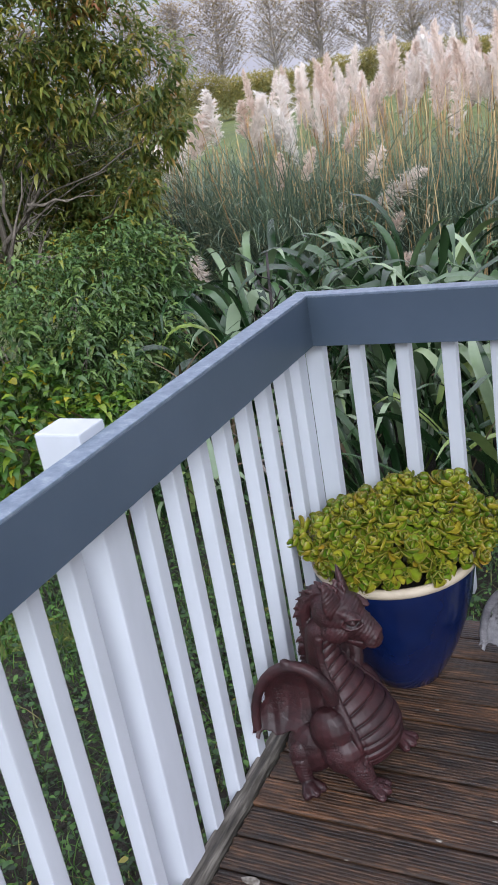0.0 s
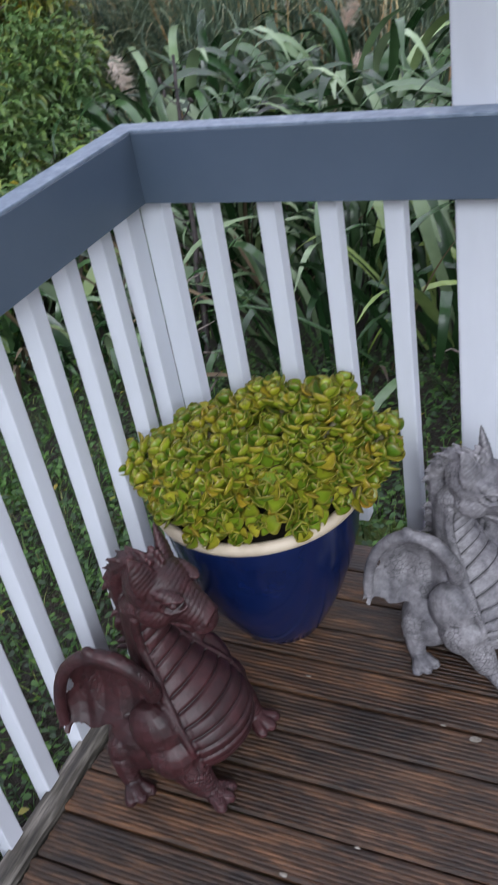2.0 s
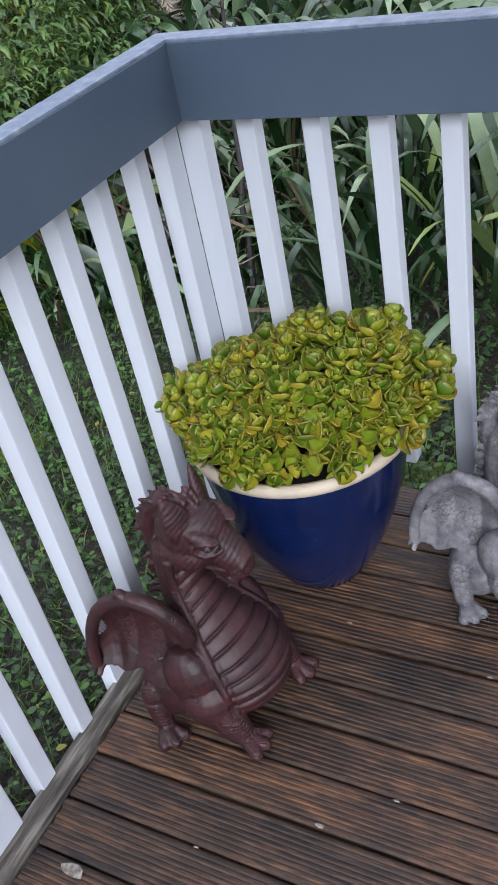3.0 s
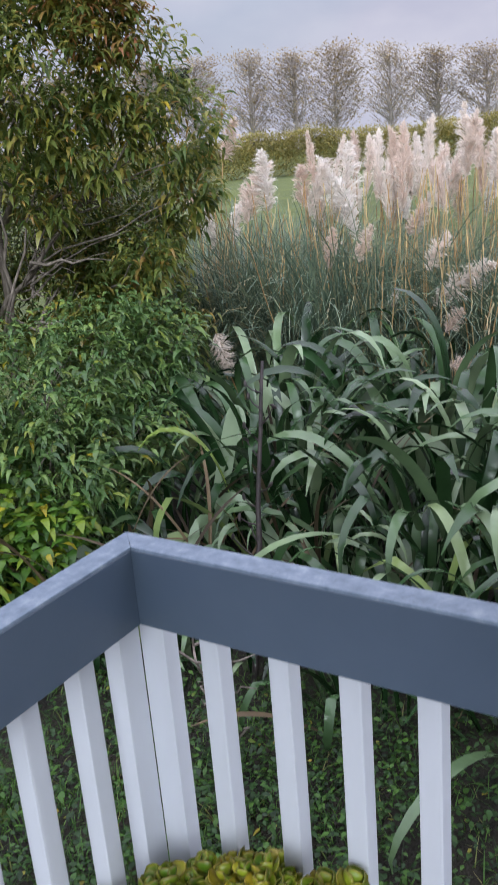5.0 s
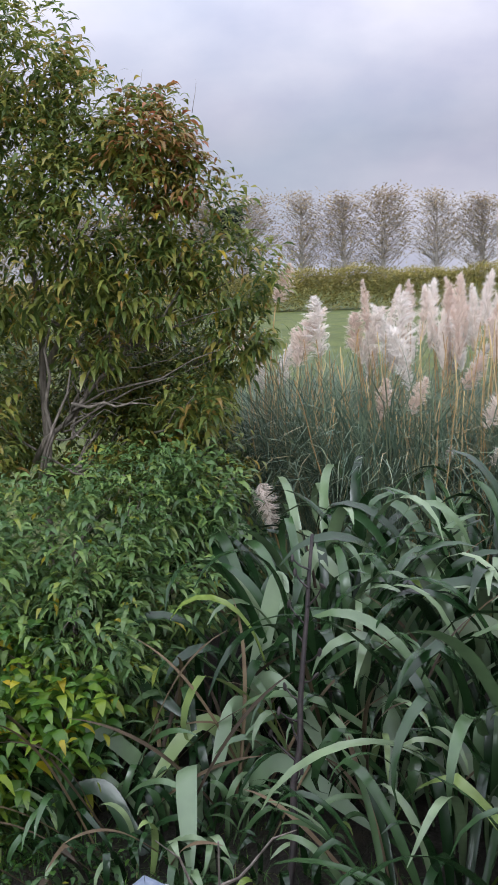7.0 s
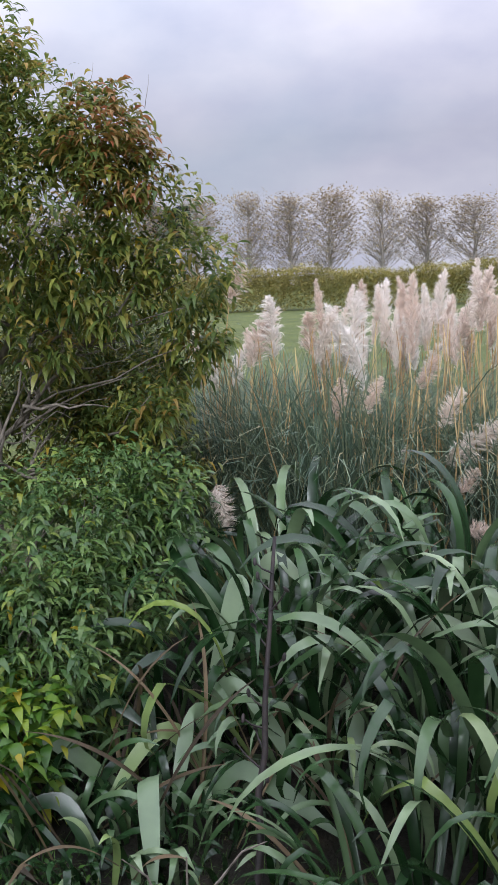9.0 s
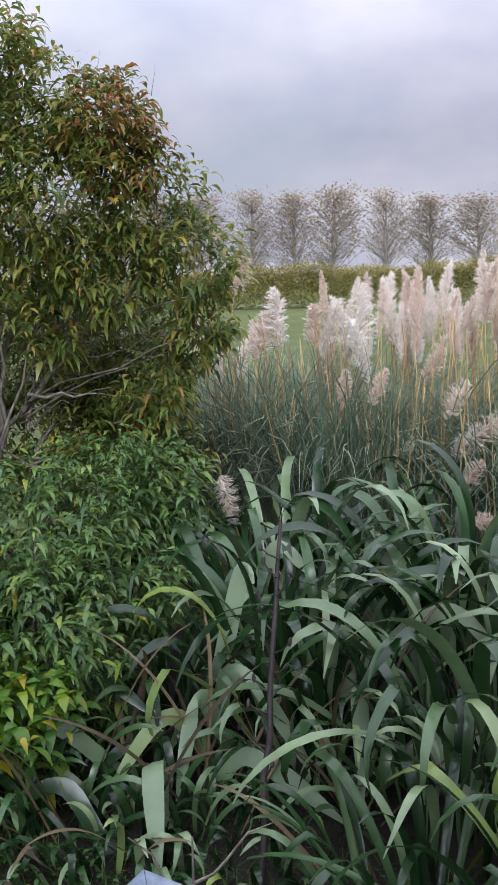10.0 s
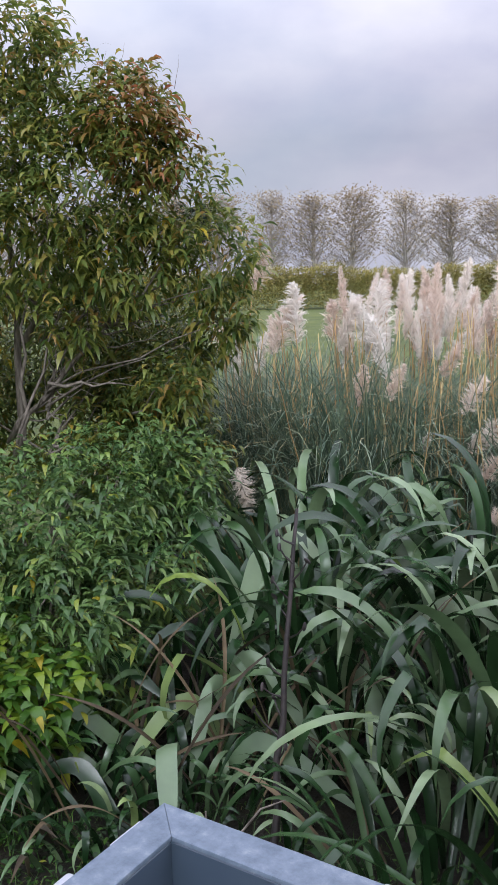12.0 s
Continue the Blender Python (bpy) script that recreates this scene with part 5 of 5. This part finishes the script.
def make_undergrowth():
    r = np.random.default_rng(90)

    def blades(n, x0, x1, y0, y1, lo, hi, w):
        root = np.stack([r.uniform(x0, x1, n), r.uniform(y0, y1, n), np.full(n, GZ - 0.01)], 1)
        az = r.uniform(0, 2 * np.pi, n)
        out = np.stack([np.cos(az), np.sin(az), np.zeros(n)], 1)
        L = r.uniform(lo, hi, n)
        t = np.linspace(0, 1, 4)
        P = root[:, None, :] + out[:, None, :] * (L * r.uniform(0.2, 0.8, n))[:, None, None] * (t ** 1.6)[None, :, None]
        P[..., 2] += L[:, None] * (1.2 * t - 0.5 * t * t)[None, :]
        S = np.stack([-np.sin(az), np.cos(az), np.zeros(n)], 1)
        W = np.full(n, w)[:, None] * np.array([1, 0.9, 0.6, 0.1])[None, :]
        return P, S, W
    sets = [blades(16000, -2.6, -0.15, -2.2, 1.8, 0.05, 0.17, 0.0028), blades(9000, -1.6, 1.9, 0.25, 2.2, 0.05, 0.16, 0.0028)]
    me = strips("lawn_grass", *[np.concatenate([s[i] for s in sets]) for i in range(3)])
    ob = part_mesh("lawn_grass", me, M_GRASS)
    tagged(ob, "rough green lawn grass growing beside the deck", "grass", kind="stuff")
    n = 28000
    root = np.stack([r.uniform(-2.4, -0.12, n), r.uniform(-2.2, 1.6, n), GZ + r.uniform(0.02, 0.20, n)], 1)
    half = n * 2 // 5
    root[:half, 0], root[:half, 1] = r.uniform(-0.9, 2.2, half), r.uniform(0.22, 2.0, half)
    az = r.uniform(0, 2 * np.pi, n)
    out = np.stack([np.cos(az), np.sin(az), r.uniform(-0.2, 0.5, n)], 1)
    L = r.uniform(0.012, 0.032, n)
    t = np.linspace(0, 1, 4)
    P = root[:, None, :] + out[:, None, :] * L[:, None, None] * t[None, :, None]
    P[..., 2] -= (L * 0.4)[:, None] * (t ** 2)[None, :]
    S = np.stack([-np.sin(az), np.cos(az), r.normal(0, 0.25, n)], 1)
    W = (L * 0.32)[:, None] * np.array([0.25, 1.0, 0.7, 0.04])[None, :]
    ob = part_mesh("weeds", strips("weeds", P, S, W), M_WEED, smooth=True)
    tagged(ob, "low leafy green weeds below the railing", "weeds", kind="stuff")
    # sheets of near-black earth under the flax and along the deck
    for cx, cy, ax, ay, h, label in ((-0.4, 3.0, 2.6, 2.5, 0.05, "dark earth under the flax bushes"), (-1.05, -0.7, 0.95, 1.9, 0.03, "dark earth with weeds along the deck")):
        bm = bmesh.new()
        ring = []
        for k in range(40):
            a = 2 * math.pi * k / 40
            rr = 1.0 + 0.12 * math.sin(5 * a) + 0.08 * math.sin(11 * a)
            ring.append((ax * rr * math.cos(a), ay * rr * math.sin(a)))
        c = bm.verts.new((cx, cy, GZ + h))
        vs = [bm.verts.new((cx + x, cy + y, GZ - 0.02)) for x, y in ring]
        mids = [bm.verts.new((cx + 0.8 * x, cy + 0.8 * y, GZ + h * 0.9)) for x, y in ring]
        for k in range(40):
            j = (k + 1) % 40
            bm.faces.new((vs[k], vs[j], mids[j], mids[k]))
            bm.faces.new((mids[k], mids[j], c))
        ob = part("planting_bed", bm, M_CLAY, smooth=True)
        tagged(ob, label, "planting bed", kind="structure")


make_undergrowth()

# ---- the far side of the field ----
FWD, SIDE = Vector((-0.522, 0.853, 0)), Vector((0.853, 0.522, 0))


def make_far():
    r = np.random.default_rng(120)

    def field_z(p):
        d = -0.53 * p.x + 0.85 * p.y
        return GZ + (3.6 * min(1.0, (d - 127) / 33) ** 1.3 if d > 127 else 0.0)
    # hedge bank
    n = 110000
    s = r.uniform(-30, 46, n)
    top = 3.35 + 0.22 * np.sin(s * 0.37) + 0.14 * np.sin(s * 1.2 + 1) + r.normal(0, 0.16, n)
    h = r.random(n) ** 0.7
    d = 76 + 1.8 * r.normal(0, 0.5, n) + 1.2 * h
    P0 = np.array(FWD)[None, :] * d[:, None] + np.array(SIDE)[None, :] * s[:, None]
    P0[:, 2] = GZ + h * top
    az, el = r.uniform(0, 2 * np.pi, n), r.uniform(-0.6, 0.9, n)
    out = np.stack([np.cos(az) * np.cos(el), np.sin(az) * np.cos(el), np.sin(el)], 1)
    t = np.linspace(0, 1, 3)
    P = P0[:, None, :] + out[:, None, :] * (0.22 * t)[None, :, None]
    S = np.cross(out, np.array([0.3, 0.2, 1.0]))
    S /= np.linalg.norm(S, axis=1)[:, None]
    W = np.full(n, 0.055)[:, None] * np.array([0.4, 1.0, 0.2])[None, :]
    hedge = part_mesh("hedge", strips("hedge", P, S, W), M_HEDGE)
    tagged(hedge, "long olive green hedge across the far side of the field", "hedge", kind="stuff")
    # bare poplars
    made = []
    for v in range(3):
        rng = random.Random(200 + v)
        holder = thing("poplar_tree", "nearly bare poplar with a few autumn leaves, beyond the field", "tree", group="row of poplars")
        bm = bmesh.new()
        H = 12.0
        tube(bm, wander((0, 0, 0), (0, 0, H), 8, 0.12, rng), [0.20 - 0.022 * i for i in range(9)], 6)
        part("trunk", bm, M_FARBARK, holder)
        bm = bmesh.new()
        tips = []
        for i in range(110):
            z = rng.uniform(0.05, 0.93) * H
            a = rng.uniform(0, 2 * math.pi)
            L = (1 - z / H) ** 0.5 * rng.uniform(3.2, 6.4) * (0.6 + 0.4 * min(1, z / 4))
            up = rng.uniform(0.75, 1.2)
            b = Vector((math.cos(a) * L * 0.52, math.sin(a) * L * 0.52, min(H * 1.02, z + L * up * 0.85)))
            pts = wander((0, 0, z), b, 3, 0.12, rng, 0.12)
            tube(bm, pts, (0.042, 0.032, 0.022, 0.012), 4)
            for q in range(7):
                p = pts[1].lerp(pts[3], rng.random())
                e = p + Vector((rng.uniform(-0.8, 0.8), rng.uniform(-0.8, 0.8), rng.uniform(0.3, 1.3)))
                tube(bm, [p, p.lerp(e, 0.5), e], (0.014, 0.011, 0.006), 3)
                tips.append(e)
                tips.append(p.lerp(e, 0.6))
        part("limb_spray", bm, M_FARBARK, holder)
        rr = np.random.default_rng(300 + v)
        c = np.array([tuple(t) for t in tips])
        c = c[::2]
        c = np.repeat(c, 3, 0) + rr.normal(0, 0.30, (len(c) * 3, 3))
        m = len(c)
        out = rr.normal(0, 1, (m, 3))
        out /= np.linalg.norm(out, axis=1)[:, None]
        P = c[:, None, :] + out[:, None, :] * (0.30 * np.linspace(0, 1, 3))[None, :, None]
        S = np.cross(out, np.array([0.2, 0.4, 1.0]))
        S /= np.linalg.norm(S, axis=1)[:, None]
        W = np.full(m, 0.045)[:, None] * np.array([0.3, 1.0, 0.2])[None, :]
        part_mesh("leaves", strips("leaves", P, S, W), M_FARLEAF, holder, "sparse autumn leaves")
        made.append(holder)
    rng = random.Random(77)
    for i in range(21):
        s = -52 + 7.5 * i + rng.uniform(-0.8, 0.8)
        p = FWD * (150 + rng.uniform(-2, 2)) + SIDE * s
        p.z = field_z(p) - 0.1
        m = pose(p.x, p.y, p.z, 0, 0, rng.uniform(0, 360))
        if i < 3:
            made[i].matrix_basis = m
            ob = made[i]
        else:
            ob = copy_thing(made[i % 3], m)
        wide = rng.uniform(2.2, 2.7)
        ob.scale = (wide, wide, rng.uniform(1.02, 1.18))


make_far()


def make_far_pine():
    """A dark, flat-topped conifer at the end of the poplars."""
    rng = random.Random(91)
    p = FWD * 150 + SIDE * -13.0
    tree = thing("pine_tree", "dark spreading conifer standing at the end of the poplar row", "tree", (p.x, p.y, 2.6))
    bm = bmesh.new()
    tube(bm, wander((0, 0, 0), (0.3, 0, 11.0), 6, 0.15, rng), [0.35 - 0.04 * i for i in range(7)], 7)
    part("trunk", bm, M_BARK, tree)
    clumps = [(rng.uniform(-3.4, 3.4), rng.uniform(-3.4, 3.4), rng.uniform(7.5, 11.4), rng.uniform(0.8, 1.5), 0) for i in range(16)]
    part_mesh("crown", leaf_cloud("crown", clumps, 15, 60, 0.5, 0.9), M_DARKTREE, tree)


make_far_pine()

# ---- small things beyond the railing ----


def make_chair():
    """A white slatted garden chair standing on the ground past the railing, partly hidden by it."""
    chair = thing("garden_chair", "white painted slatted garden chair standing past the railing", "chair", (0.96, 0.68, GZ), 20)
    for i in range(5):
        bm = bmesh.new()
        box(bm, -0.22, 0.22, -0.20 + 0.085 * i, -0.13 + 0.085 * i, 0.43, 0.455, 0.004, 1)
        part("seat_slat", bm, M_WHITE, chair)
    for x in (-0.235, 0.205):
        for y in (-0.20, 0.18):
            bm = bmesh.new()
            box(bm, x, x + 0.035, y, y + 0.04, -0.02, 0.66 if y < 0 else 0.9, 0.004, 1)
            part("leg", bm, M_WHITE, chair)
        bm = bmesh.new()
        box(bm, x - 0.015, x + 0.05, -0.24, 0.24, 0.66, 0.685, 0.006, 1)
        part("armrest", bm, M_WHITE, chair)
    for i in range(4):
        bm = bmesh.new()
        box(bm, -0.20, 0.205, 0.19, 0.21, 0.52 + 0.10 * i, 0.59 + 0.10 * i, 0.004, 1)
        part("back_slat", bm, M_WHITE, chair)


make_chair()


def make_twigs():
    rng = random.Random(55)
    for k, (x, y) in enumerate(((0.75, 1.05), (1.0, 1.4), (0.45, 1.25), (-0.6, 1.1))):
        brush = thing("dry_branch", "bare dry grey branch lying among the weeds", "branch", (x, y, GZ), group="dry branches")
        bm = bmesh.new()
        main = wander((0, 0, 0), (rng.uniform(-0.3, 0.3), rng.uniform(-0.2, 0.3), 0.75), 7, 0.05, rng)
        tube(bm, main, [0.011 - 0.0012 * i for i in range(8)], 5)
        part("stem", bm, M_BARK, brush)
        for i in range(8):
            p = main[rng.randrange(2, 7)]
            bm = bmesh.new()
            tube(bm, wander(p, p + Vector((rng.uniform(-0.25, 0.25), rng.uniform(-0.2, 0.2), rng.uniform(-0.05, 0.3))), 4, 0.025, rng), (0.005, 0.0045, 0.004, 0.003, 0.0015), 4)
            part("twig", bm, M_BARK, brush)


make_twigs()


def make_flecks():
    """Pale flecks of lichen and petals on the boards."""
    rng = random.Random(66)
    m = plain("pale_fleck", [(0.35, (0.12, 0.10, 0.08)), (0.65, (0.36, 0.33, 0.29))], 90, 0.8)
    bm = bmesh.new()
    for x, y, r in ((0.08, -0.905, 0.016), (0.42, -0.70, 0.005), (0.32, -0.30, 0.004), (0.66, -0.36, 0.009), (0.60, -0.345, 0.004), (0.52, -0.62, 0.004), (0.25, -0.80, 0.003), (0.9, -0.5, 0.006), (0.1, -0.62, 0.003), (0.74, -0.28, 0.004)):
        ring = [bm.verts.new((x + 1.5 * r * math.cos(a) * rng.uniform(0.7, 1.2), y + 0.7 * r * math.sin(a) * rng.uniform(0.7, 1.2), 0.0042)) for a in [2 * math.pi * i / 9 for i in range(9)]]
        top = bm.verts.new((x, y, 0.0052))
        for i in range(9):
            bm.faces.new((ring[i], ring[(i + 1) % 9], top))
    ob = part("flecks", bm, m)
    tagged(ob, "small pale flecks scattered on the deck boards", "debris", kind="stuff")


make_flecks()
